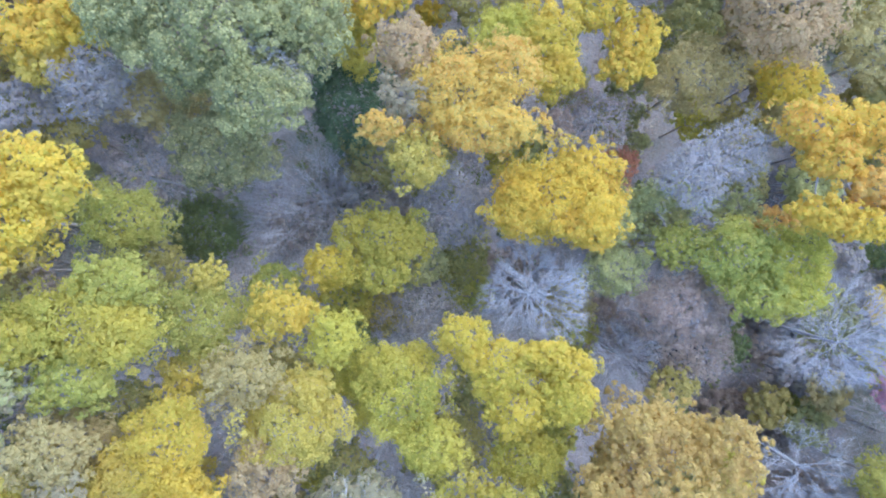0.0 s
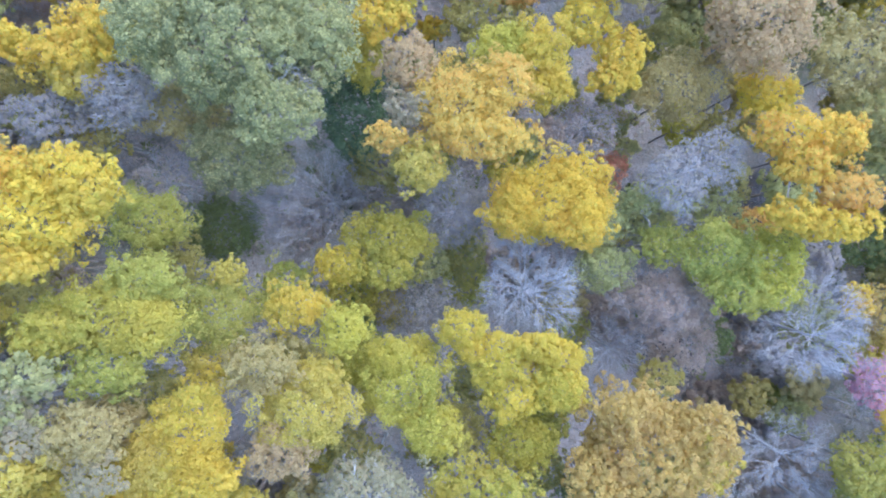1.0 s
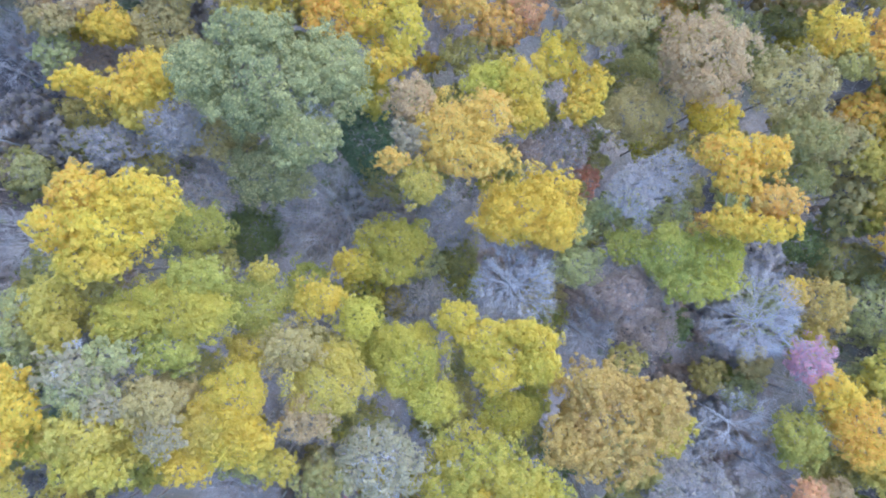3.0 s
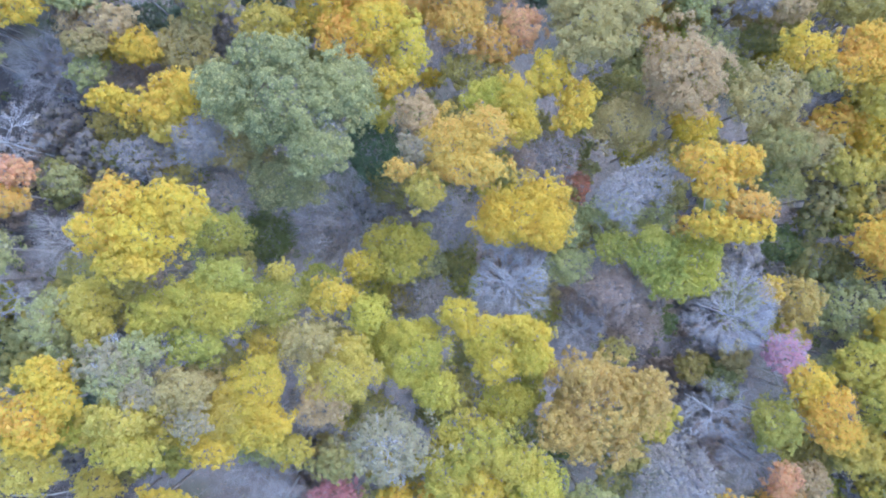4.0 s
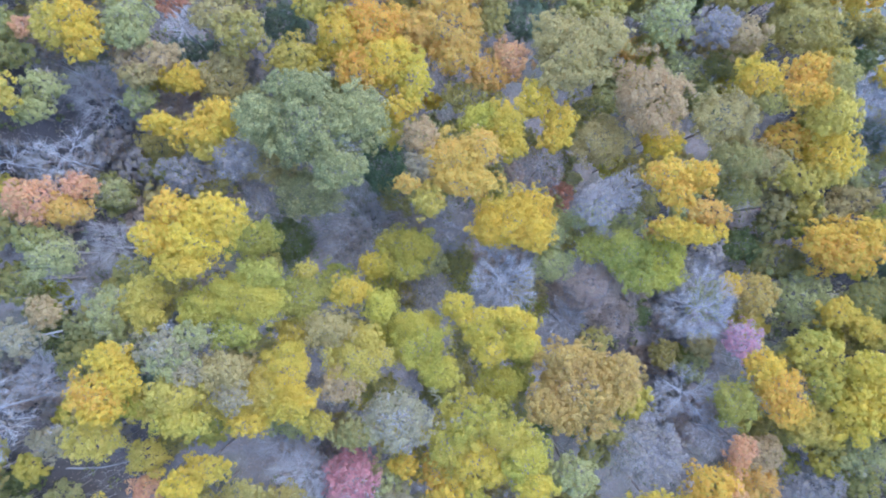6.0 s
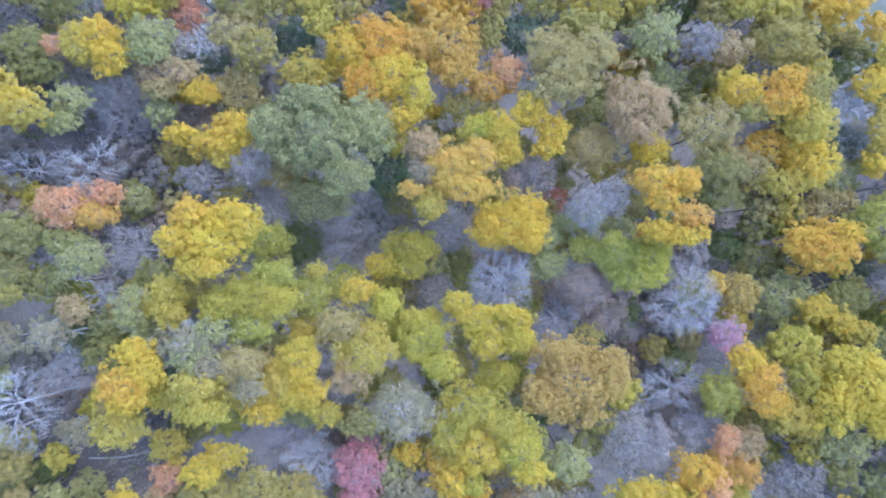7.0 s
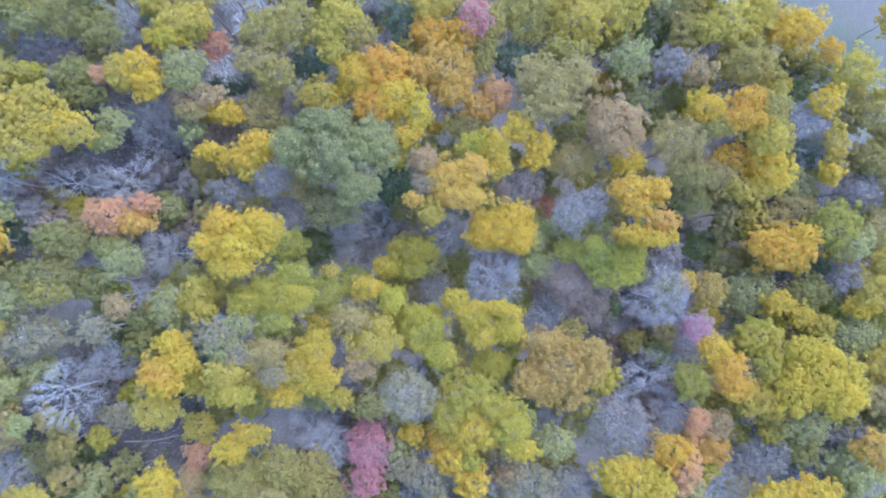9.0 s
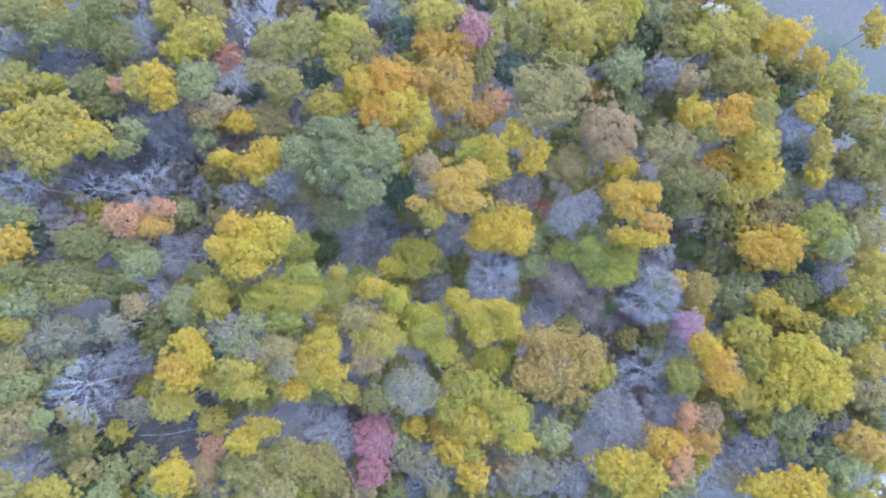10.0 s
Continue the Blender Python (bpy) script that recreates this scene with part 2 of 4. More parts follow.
def offshoots(rng, pts, count, length, lowest, outward, spread=0.8, rise=0.22):
    """Starts and ends of side branches that leave the given curved limbs."""
    n, steps = pts.shape[0], pts.shape[1] - 1
    which = np.repeat(np.arange(n), count)
    t = rng.uniform(lowest, 1.0, len(which)) * steps
    k = np.minimum(t.astype(int), steps - 1)
    start = pts[which, k] + (pts[which, k + 1] - pts[which, k]) * (t - k)[:, None]
    head = unit(pts[which, k + 1] - pts[which, k])
    way = unit(head + rng.normal(0, spread * 0.7, head.shape) + outward * unit(start * [1, 1, 0.4] + 1e-6) + [0, 0, rise])
    return start, start + way * (length * rng.uniform(0.6, 1.25, (len(which), 1)))


def dome_points(rng, n, r, b, zc, low=-0.35):
    """Even points on an egg-shaped crown, from its top down to the height low."""
    i = np.arange(n) + 0.5
    u = 1 - (1 - low) * i / n + rng.normal(0, 0.05, n)
    u = np.clip(u, -0.95, 0.99)
    phi = i * 2.399963 + rng.normal(0, 0.25, n)
    s = np.sqrt(1 - u * u)
    return np.stack([r * s * np.cos(phi), r * s * np.sin(phi), zc + b * u], -1)


def along(rng, curves, nearest, low):
    """A point on each named curve, somewhere past the share low of its length."""
    steps = curves.shape[1] - 1
    t = rng.uniform(low, 1.0, len(nearest)) * steps
    k = np.minimum(t.astype(int), steps - 1)
    return curves[nearest, k] + (curves[nearest, k + 1] - curves[nearest, k]) * (t - k)[:, None]


def closest(points, centres):
    return np.argmin(((points[:, None] - centres[None]) ** 2).sum(-1), 1)


def uneven(rng):
    """A function that pushes points of a crown in and out, so that its outline is not round."""
    waves, depth = rng.uniform(0, 6.28, 4), rng.uniform(0.07, 0.15, 4)

    def swell(p):
        turn = np.arctan2(p[:, 1], p[:, 0])
        k = 1 + sum(depth[i] * np.sin((i + 2) * turn + waves[i] + 0.4 * i * p[:, 2]) for i in range(4))
        return np.concatenate([p[:, :2] * k[:, None], p[:, 2:]], 1)
    return swell


def skeleton(rng, thing, r, h, zc, b, bark, limbs, boughs, tips, thick, low, fine=4):
    """Trunk, limbs that each carry their boughs, and a haze of twigs that ends on the crown's outline."""
    base = 0.035 * h ** 0.5 * (0.6 + 0.25 * r ** 0.5)
    fork = max(zc - 0.35 * b, 0.3 * h)
    lean = rng.normal(0, 0.08, 2) * r
    ends = np.array([[0, 0, -0.4], [0, 0, 0.35], [lean[0] * 0.5, lean[1] * 0.5, fork * 0.6], [lean[0], lean[1], fork], [lean[0], lean[1], fork + 0.5 * b]])
    rr = np.array([1.7, 1.05, 0.85, 0.7, 0.3]) * base
    v, f = joined([tubes(ends[k:k + 1], ends[k + 1:k + 2], rr[k:k + 1], rr[k + 1:k + 2], 8) for k in range(4)])
    trunk = mesh_object("trunk", v, f, bark, thing, True)
    heart = np.array([lean[0], lean[1], fork])
    swell = uneven(rng)
    goal = heart + (swell(dome_points(rng, limbs, r, b, zc, low)) - heart) * rng.uniform(0.5, 0.66, (limbs, 1))
    start = ends[3] + (ends[4] - ends[3]) * rng.uniform(-0.3, 1.0, (limbs, 1))
    r0 = base * 0.42 * thick * rng.uniform(0.75, 1.15, limbs)
    v1, c1 = bent(rng, start, goal, r0, r0 * 0.5, 4, 3)
    goal2 = heart + (swell(dome_points(rng, boughs, r, b, zc, low)) - heart) * rng.uniform(0.74, 0.92, (boughs, 1))
    own = closest(goal2, goal)
    start2 = along(rng, c1, own, 0.45)
    r2 = r0[own] * 0.5
    v2, c2 = bent(rng, start2, goal2, r2, r2 * 0.45, 3, 3)
    for k in range(limbs):
        n1, n2 = 4 * 2, 3 * 2
        pick = [(v1[0].reshape(3, limbs, n1, 3)[:, k].reshape(-1, 3), tube_faces(3, 4))]
        mine = np.nonzero(own == k)[0]
        if len(mine):
            pick.append((v2[0].reshape(3, boughs, n2, 3)[:, mine].reshape(-1, 3), tube_faces(3 * len(mine), 3)))
        v, f = joined(pick)
        mesh_object("limb", v, f, bark, trunk, True)
    if not tips:
        return trunk
    goal3 = swell(dome_points(rng, tips, r, b, zc, low - 0.1))
    goal3 = heart + (goal3 - heart) * rng.uniform(0.86, 1.06, (tips, 1))
    start3 = along(rng, c2, closest(goal3, goal2), 0.3)
    mid = (start3 + goal3) / 2 + rng.normal(0, 0.11, (tips, 3)) * r * 0.4 + [0, 0, 0.05 * r]
    r3 = np.full(tips, 0.024 * thick)
    pieces = [tubes(start3, mid, r3, r3 * 0.75, 3)]
    haze = [spikes(mid, goal3, 0.018 * thick)]
    s, e = offshoots(rng, np.stack([start3, mid, goal3], 1), fine, 0.2 * r, 0.15, 0.12, 1.1, 0.3)
    haze.append(spikes(s, e, 0.014 * thick))
    v, f = joined(haze)
    vt, ft = pieces[0]
    tri = np.concatenate([ft[:, [0, 1, 2]], ft[:, [0, 2, 3]]])
    v, f = joined([(v, f), (vt, tri)])
    tagged(mesh_object("twigwork", v, f, bark, thing), kind="stuff")
    return trunk


def leaf_sprays(rng, at, facing, size, wild=0.5):
    """One small pointed leaf blade for each point."""
    n = len(at)
    nor = unit(facing + rng.normal(0, wild, (n, 3)))
    ahead = unit(np.cross(nor, rng.normal(0, 1, (n, 3))))
    across = np.cross(nor, ahead)
    s = size * rng.uniform(0.65, 1.4, (n, 1))
    corners = [at - ahead * s * 0.8 - across * s * 0.7, at - ahead * s * 0.6 + across * s * 0.7, at + ahead * s * 1.1]
    return np.stack(corners, 1).reshape(-1, 3), np.arange(n * 3).reshape(-1, 3)


def inside(p, mass):
    """How far the points lie from a mass's heart, in its own radii."""
    x, y, z, rx, ry, b = mass
    return (((p - [x, y, z]) / [rx, ry, b]) ** 2).sum(-1)


def leaf_cloud(rng, masses, others, size, cover, ragged, bough=0.72, per=20):
    """Leaves of a crown: rounded boughs on egg-shaped masses, clumps on the boughs, leaves on the clumps, with gaps between."""
    spots, ways, sizes = [], [], []
    for mass in masses:
        x, y, zc, rx, ry, b = mass
        lobe = min(bough, 0.32 * min(rx, ry))
        lobes = int(np.clip(2.7 * rx * ry / lobe ** 2, 10, 160))
        heart = dome_points(rng, lobes, 1.0, 1.0, 0.0, -0.45)
        turn = np.arctan2(heart[:, 1], heart[:, 0])
        waves = rng.uniform(0, 6.28, 3)
        swell = 1 + 0.08 * np.sin(2 * turn + waves[0]) + 0.11 * np.sin(3 * turn + waves[1]) + 0.10 * np.sin(5 * turn + waves[2])
        heart[:, :2] *= (swell * (1 + rng.normal(0, ragged, lobes)))[:, None]
        heart = [x, y, zc] + heart * [rx - 0.85 * lobe, ry - 0.85 * lobe, b - 0.7 * lobe]
        heart[:, 2] += rng.normal(0, 0.12, lobes) * b
        lr = lobe * rng.uniform(0.6, 1.5, (lobes, 1))
        total = cover * math.pi * rx * ry / (1.26 * size * size)
        clumps = max(3, int(total / lobes / per))
        out = unit(heart - [x, y, zc - 0.4 * b])
        d = unit(rng.normal(0, 1, (lobes, clumps, 3)) + out[:, None] * 0.8 + [0, 0, 0.5])
        knot = heart[:, None] + d * lr[:, None] * [1, 1, 0.85] * rng.uniform(0.72, 1.06, (lobes, clumps, 1))
        kr = min(0.32, 0.45 * lobe) * rng.uniform(0.6, 1.4, (lobes, clumps, 1, 1))
        e = unit(rng.normal(0, 1, (lobes, clumps, per, 3)) + d[:, :, None] * 0.8 + [0, 0, 0.3])
        at = knot[:, :, None] + e * kr * rng.uniform(0.7, 1.08, (lobes, clumps, per, 1)) * [1, 1, 0.85]
        facing = e * 0.9 + d[:, :, None] * 0.3 + [0, 0, 0.55]
        keep = rng.random((lobes, clumps)) > 0.06
        spots.append(at[keep].reshape(-1, 3))
        ways.append(facing[keep].reshape(-1, 3))
        sizes.append(np.full(len(spots[-1]), size))
        deep = dome_points(rng, int(total * 0.24), 1.0, 1.0, 0.0, -0.3)
        spots.append([x, y, zc] + deep * [rx, ry, b] * rng.uniform(0.62, 0.86, (len(deep), 1)))
        ways.append(deep + [0, 0, 0.6])
        sizes.append(np.full(len(deep), size * 1.7))
    at, facing, size = np.concatenate(spots), np.concatenate(ways), np.concatenate(sizes)
    keep = np.ones(len(at), bool)
    for mass in others:
        keep &= inside(at, mass) > 0.5
    return leaf_sprays(rng, at[keep], unit(facing[keep]), size[keep, None], 0.28)


# what each kind of crown looks like: name, words, leaf share, raggedness
KINDS = {
    "gold": ("yellow_tree", "broadleaf tree in full golden-yellow autumn leaf", 1.0, 0.10),
    "lemon": ("yellow_tree", "broadleaf tree with bright lemon-yellow autumn crown", 1.0, 0.10),
    "ygreen": ("yellow_green_tree", "broadleaf tree turning from green to yellow", 1.0, 0.10),
    "lime": ("lime_green_tree", "broadleaf tree in fresh lime-green leaf", 1.0, 0.10),
    "ygold": ("dull_yellow_tree", "broadleaf tree with dull straw-yellow autumn crown", 1.0, 0.10),
    "orange": ("orange_autumn_tree", "broadleaf tree with orange-gold autumn crown", 1.0, 0.11),
    "amber": ("amber_autumn_tree", "broadleaf tree with amber-brown autumn leaves", 0.9, 0.10),
    "ochre": ("ochre_tree", "tall broadleaf tree with ochre-yellow thinning crown", 0.9, 0.11),
    "brown": ("golden_brown_tree", "wide broadleaf tree with golden-brown autumn crown", 1.0, 0.07),
    "olive": ("dull_olive_tree", "broadleaf tree with dull olive-yellow crown", 0.9, 0.09),
    "tan": ("tan_tree", "broadleaf tree with faded tan-grey leaves", 0.85, 0.09),
    "dusky": ("dusky_tree", "small tree with withered pinkish-brown leaves", 0.68, 0.12),
    "fawn": ("fawn_tree", "broadleaf tree with faded pinkish-fawn leaves", 0.85, 0.09),
    "moss": ("mossy_green_tree", "broadleaf tree still in muted moss-green leaf", 0.9, 0.10),
    "sage": ("sage_green_tree", "thin-crowned tree with pale sage-green leaves", 0.78, 0.13),
    "green": ("green_tree", "understorey tree still in green leaf", 0.85, 0.12),
    "deepgreen": ("green_shrub", "low dark green shrub on the forest floor", 0.9, 0.14),
    "oak": ("oak_tree", "large oak crown in dense greyish-green leaf", 1.15, 0.07),
    "teal": ("bluish_green_tree", "small tree with dark bluish-green leaves", 0.9, 0.10),
    "silver": ("silvery_tree", "tree with pale silvery thinning leaves", 0.64, 0.13),
    "lilac": ("faded_tree", "half-bare tree with faded grey-lilac leaves and twigs", 0.38, 0.12),
    "mauve": ("withered_tree", "nearly bare low tree with few withered leaves", 0.13, 0.14),
    "red": ("red_tree", "narrow tree with faded red autumn leaves", 0.85, 0.08),
    "pink": ("pink_tree", "small round tree with pinkish-lilac leaves", 0.75, 0.08),
    "salmon": ("salmon_tree", "tree with salmon-orange autumn leaves", 0.8, 0.12),
    "rust": ("rust_tree", "small tree with rust-red leaves", 0.7, 0.12),
}
HAZY = ("lilac", "mauve", "pink", "dusky")
SPARSE = ("dusky", "sage", "silver", "lilac", "mauve", "pink", "red")
tree_count = 0
CROWNS = []


def plant(name, label, x, y, group):
    thing = new(name)
    thing.location = (x, y, float(ground_height(x, y)))
    thing.empty_display_size = 0.5
    return tagged(thing, label, "tree", group)


def leafy(kind, x, y, r, h, long=1.0, boughs=(), coarse=False):
    """A tree in leaf: trunk, limbs and a crown of leaf clumps. r: crown radius, h: height, in metres; long: the crown's length
    northwards against r; boughs: further rounded masses of the crown (east, north, radius, long and, if it has turned otherwise, the kind)."""
    global tree_count
    tree_count += 1
    rng = np.random.default_rng(1000 + tree_count)
    name, label, share, ragged = KINDS[kind]
    thing = plant(name, label, x, y, "trees in the wood")
    b = min(0.42 * h, 0.9 * r * min(1.0, long))
    zc = h - b
    reach = r * min(1.0, long)
    near = abs(x) < 19 and abs(y) < 12
    size = (0.1 if near else 0.15) if coarse else 0.068 if near else 0.09 if abs(x) < 34 and abs(y) < 21 else 0.112
    bark = PALE_BARK if kind in ("silver", "red") else TWIG_BARK if kind in HAZY else BARK
    if coarse:
        trunk = skeleton(rng, thing, reach * 0.9, h - 0.1 * r, zc, b * 0.85, bark, 2, 6, 16 if kind in HAZY else 0, 1.0, -0.3)
    elif kind in HAZY:
        trunk = skeleton(rng, thing, reach, h, zc, b, bark, 12, 44, int(60 + 55 * r), 0.8, -0.25, 3)
    elif kind in SPARSE:
        trunk = skeleton(rng, thing, reach, h, zc, b, bark, 9, 34, int(30 + 30 * r), 1.0, -0.25, 3)
    else:
        trunk = skeleton(rng, thing, reach * 0.9, h - 0.1 * r, zc, b * 0.85, bark, 6, 14, 0, 1.0, -0.3)
    sets = {kind: [(0.0, 0.0, zc, r, r * long, b)]}
    fork = np.array([[0.0, 0.0, max(zc - 0.35 * b, 0.3 * h)]])
    for east, north, br, bl, *turned in boughs:
        bb = min(0.38 * h, 0.85 * br * min(1.0, bl))
        top = h - bb - 0.10 * math.hypot(east, north) + rng.uniform(-0.25, 0.25)
        sets.setdefault(turned[0] if turned else kind, []).append((east, north, top, br, br * bl, bb))
        (v, f), _ = bent(rng, fork, np.array([[east, north, top - 0.45 * bb]]), np.array([0.09]), np.array([0.03]), 5, 4, 0.04)
        mesh_object("limb", v, f, bark, trunk, True)
    CROWNS.extend((x + m[0], y + m[1], m[3], m[4], h, False) for some in sets.values() for m in some)
    masses = [m for some in sets.values() for m in some]
    for leaf, own in sets.items():
        cover = 2.45 * KINDS[leaf][2] * (0.8 if coarse else 1.0)
        v, f = leaf_cloud(rng, own, [m for m in masses if m not in own], size, cover, KINDS[leaf][3] * 1.2, 0.52 if leaf in ("oak", "brown") else 0.72)
        crown = mesh_object("crown", v, f, LEAVES[leaf], thing)
        if leaf != kind:
            tagged(crown, "bough of " + LEAVES[leaf].name.replace("_", " "))
    return thing


def bare(x, y, r, h, long=1.0, pale=False, few=False, spread=False):
    """A leafless tree: trunk, limbs, boughs and a haze of fine twigs."""
    global tree_count
    tree_count += 1
    rng = np.random.default_rng(1000 + tree_count)
    label = "leafless tree with long pale limbs spread wide" if spread else "dead tree with few bleached white limbs" if few else "leafless tree with pale grey spreading branches" if pale else "leafless tree with a haze of fine grey twigs"
    thing = plant("bare_tree", label, x, y, "bare trees in the wood")
    bark = PALE_BARK if pale or spread else TWIG_BARK
    b = min(0.5 * h, 0.65 * r)
    zc = h - b
    if spread:
        skeleton(rng, thing, r, h, zc, b, bark, 12, 90, int(120 + 60 * r), 0.7, -0.1, 3)
    elif few:
        skeleton(rng, thing, r, h, zc, b, bark, 8, 32, int(40 + 20 * r), 1.25, -0.1, 2)
    elif pale:
        skeleton(rng, thing, r, h, zc, b, bark, 20, 170, int(240 + 120 * r), 0.8, -0.1, 4)
    else:
        skeleton(rng, thing, r, h, zc, b, bark, 26, 170, int(260 + 140 * r), 0.48, -0.15, 3)
    thing.scale = (1.0, long, 1.0)
    CROWNS.append((x, y, r, r * long, h, True))
    return thing


leafy("oak", -10.8, 10.8, 4.7, 17.5, long=0.72, boughs=[(3.9, 0.7, 2.6, 0.95), (2.3, -3.6, 2.2, 0.85), (-4.0, 0.7, 1.9, 1.07), (-0.8, 3.0, 2.7, 0.47)])
leafy("oak", -11.9, 5.6, 2.8, 13.0, long=0.78)
# no tree of its own: added for the oak's dead limbs, tips showing
bare(-8.5, 9.4, 1.8, 16.4)
leafy("deepgreen", -5.6, 8.8, 2.5, 10.0, long=1.13)
leafy("ygreen", -4.7, 11.5, 1.4, 12.0, long=1.25)
leafy("gold", -20.5, 10.6, 2.2, 14.0, long=0.71, boughs=[(1.8, 1.6, 1.6, 0.93), (-3.3, 0.9, 1.3, 0.74)])
leafy("ygold", -23.3, 16.3, 3.8, 10.0, long=0.35, boughs=[(-3.1, 0.3, 1.5, 0.62)])
leafy("sage", -26.4, 14.0, 1.5, 11.0, long=0.80)
leafy("lilac", -17.7, 8.5, 2.3, 14.0, long=0.84)
leafy("tan", -15.6, 8.2, 1.5, 12.5, long=1.15)
leafy("lilac", -22.4, 7.6, 2.4, 12.0, long=0.70)
leafy("olive", -20.6, 6.7, 1.8, 11.0, long=0.92)
leafy("moss", -30.3, 6.1, 1.8, 8.0, long=1.22)
leafy("gold", -19.6, 1.6, 2.8, 18.0, long=0.84, boughs=[(-1.6, 2.4, 1.6, 0.87, "orange"), (1.6, 2.0, 2.4, 0.64), (-2.9, 0.2, 1.6, 0.96), (2.8, 1.1, 1.6, 0.92, "lemon"), (-0.6, -2.2, 2.1, 0.47, "lemon")])
leafy("mauve", -17.5, 4.7, 2.5, 9.0, long=0.77)
leafy("lime", -16.8, 1.8, 2.3, 12.5, long=0.81)
leafy("green", -15.6, 1.7, 2.8, 5.0, long=0.84)
bare(-8.0, 3.0, 6.0, 9.0, long=0.70)
leafy("ygreen", -3.3, 0.9, 2.8, 12.0, long=0.64, boughs=[(-2.9, -1.7, 1.6, 0.85, "lemon"), (-0.2, -2.0, 1.9, 0.67)])
leafy("lilac", 0.5, 2.7, 2.5, 11.0)
leafy("ochre", 0.8, 8.0, 2.6, 17.3, long=0.83, boughs=[(2.5, 0.9, 1.6, 1.04), (1.2, -1.9, 2.9, 0.52), (-2.0, -3.4, 1.4, 1.10, "ygold"), (-2.6, 2.0, 1.7, 0.84, "fawn"), (-2.4, -0.5, 1.5, 0.77, "silver"), (-3.8, -2.1, 1.0, 0.71)])
leafy("lemon", 5.8, 11.3, 1.7, 14.9, long=1.35, boughs=[(-2.5, 0.6, 1.7, 0.96, "ygreen"), (0.2, -1.7, 1.6, 0.76)])
leafy("gold", 8.5, 13.8, 1.8, 14.5, boughs=[(2.2, -2.0, 1.7, 1.05), (1.5, -3.7, 1.4, 0.67)])
leafy("tan", 15.1, 10.5, 2.7, 12.5, long=0.88)
leafy("fawn", 18.8, 13.9, 3.5, 16.6, long=0.92)
leafy("gold", 21.2, 10.5, 2.2, 12.5, long=0.67)
leafy("orange", 19.6, 6.7, 2.1, 17.0, long=0.75, boughs=[(3.1, -0.1, 1.7, 0.87), (0.8, -1.8, 1.7, 0.74), (3.6, -3.3, 2.0, 0.67, "ochre"), (2.9, -5.2, 2.1, 0.48, "gold"), (0.4, -4.6, 1.7, 0.61, "gold")])
leafy("amber", 22.3, 2.0, 2.1, 9.0, long=0.54)
leafy("lilac", 13.8, 4.3, 2.0, 15.5, long=1.12)
leafy("lilac", 16.4, 5.6, 1.8, 15.0, long=1.09)
leafy("sage", 17.1, 2.8, 2.1, 12.0, long=0.48)
leafy("mauve", 9.6, 8.2, 2.8, 10.0, long=0.85)
leafy("dusky", 6.8, 7.6, 0.9, 11.0, long=1.14)
leafy("rust", 12.4, 6.2, 1.4, 6.0, long=1.27)
leafy("gold", 6.3, 2.9, 3.3, 14.7, long=0.73, boughs=[(1.5, 1.5, 1.9, 0.76), (-2.3, -0.2, 1.6, 1.07), (1.5, -1.3, 1.8, 0.79)])
leafy("sage", 10.1, 1.8, 1.6, 12.0, long=0.90, boughs=[(0.3, -2.7, 1.9, 0.91)])
leafy("lime", 13.3, 0.5, 1.1, 13.0, long=1.29, boughs=[(-0.9, 2.7, 1.6, 0.60, "sage")])
leafy("lime", 16.7, -0.1, 2.6, 14.7, long=0.85, boughs=[(3.5, -0.9, 2.1, 1.15, "ygreen"), (1.3, -2.4, 2.0, 0.68)])
bare(5.4, -2.1, 3.3, 12.0, pale=True)
leafy("lilac", -1.5, -3.4, 2.6, 8.0, long=0.92)
leafy("dusky", 14.3, -3.1, 2.8, 12.5, long=0.74)
leafy("dusky", 17.1, -6.6, 2.8, 8.0, long=0.81)
bare(12.0, -6.9, 2.3, 8.0)
bare(24.7, -5.1, 3.7, 12.5)
leafy("brown", 31.2, -4.5, 2.1, 11.0, long=1.12, boughs=[(-2.7, 1.1, 1.1, 1.15, "gold")])
leafy("pink", 29.0, -8.8, 1.9, 12.5)
bare(31.2, -11.7, 2.6, 8.0, long=0.76)
leafy("lime", 26.0, -11.2, 1.4, 5.0, long=0.71)
leafy("brown", 12.4, -12.5, 4.4, 15.2, long=0.94, boughs=[(3.2, 1.7, 2.0, 1.06), (-3.1, -1.0, 2.1, 1.09), (-1.5, 2.9, 2.3, 0.75)])
leafy("lemon", 3.1, -6.1, 2.1, 14.4, long=0.82, boughs=[(-2.0, 1.6, 1.5, 0.90), (3.6, -0.1, 1.7, 0.78), (3.6, -1.7, 1.6, 0.91), (0.8, -2.2, 1.7, 0.87), (2.4, 0.7, 1.6, 0.62)])
leafy("ygreen", -2.5, -7.7, 2.9, 13.5, boughs=[(-0.9, 1.5, 1.6, 0.95), (1.9, -2.7, 1.8, 0.91)])
leafy("ygreen", 4.9, -11.9, 2.3, 12.0, long=0.79)
leafy("ygold", -7.7, -8.6, 2.7, 15.1, long=0.87, boughs=[(-1.1, -2.0, 1.8, 0.96, "fawn"), (0.9, 1.8, 1.4, 0.85)])
leafy("lilac", -11.3, -12.3, 1.4, 11.0, long=1.17)
leafy("tan", -9.7, -6.1, 2.2, 15.3, long=0.72)
leafy("lemon", -8.0, -2.9, 1.8, 15.0, long=0.72, boughs=[(2.5, -1.3, 1.5, 0.95, "ygreen")])
leafy("lime", -12.5, -3.3, 2.4, 13.9, long=0.91, boughs=[(0.8, 2.2, 0.9, 0.85, "ygold")])
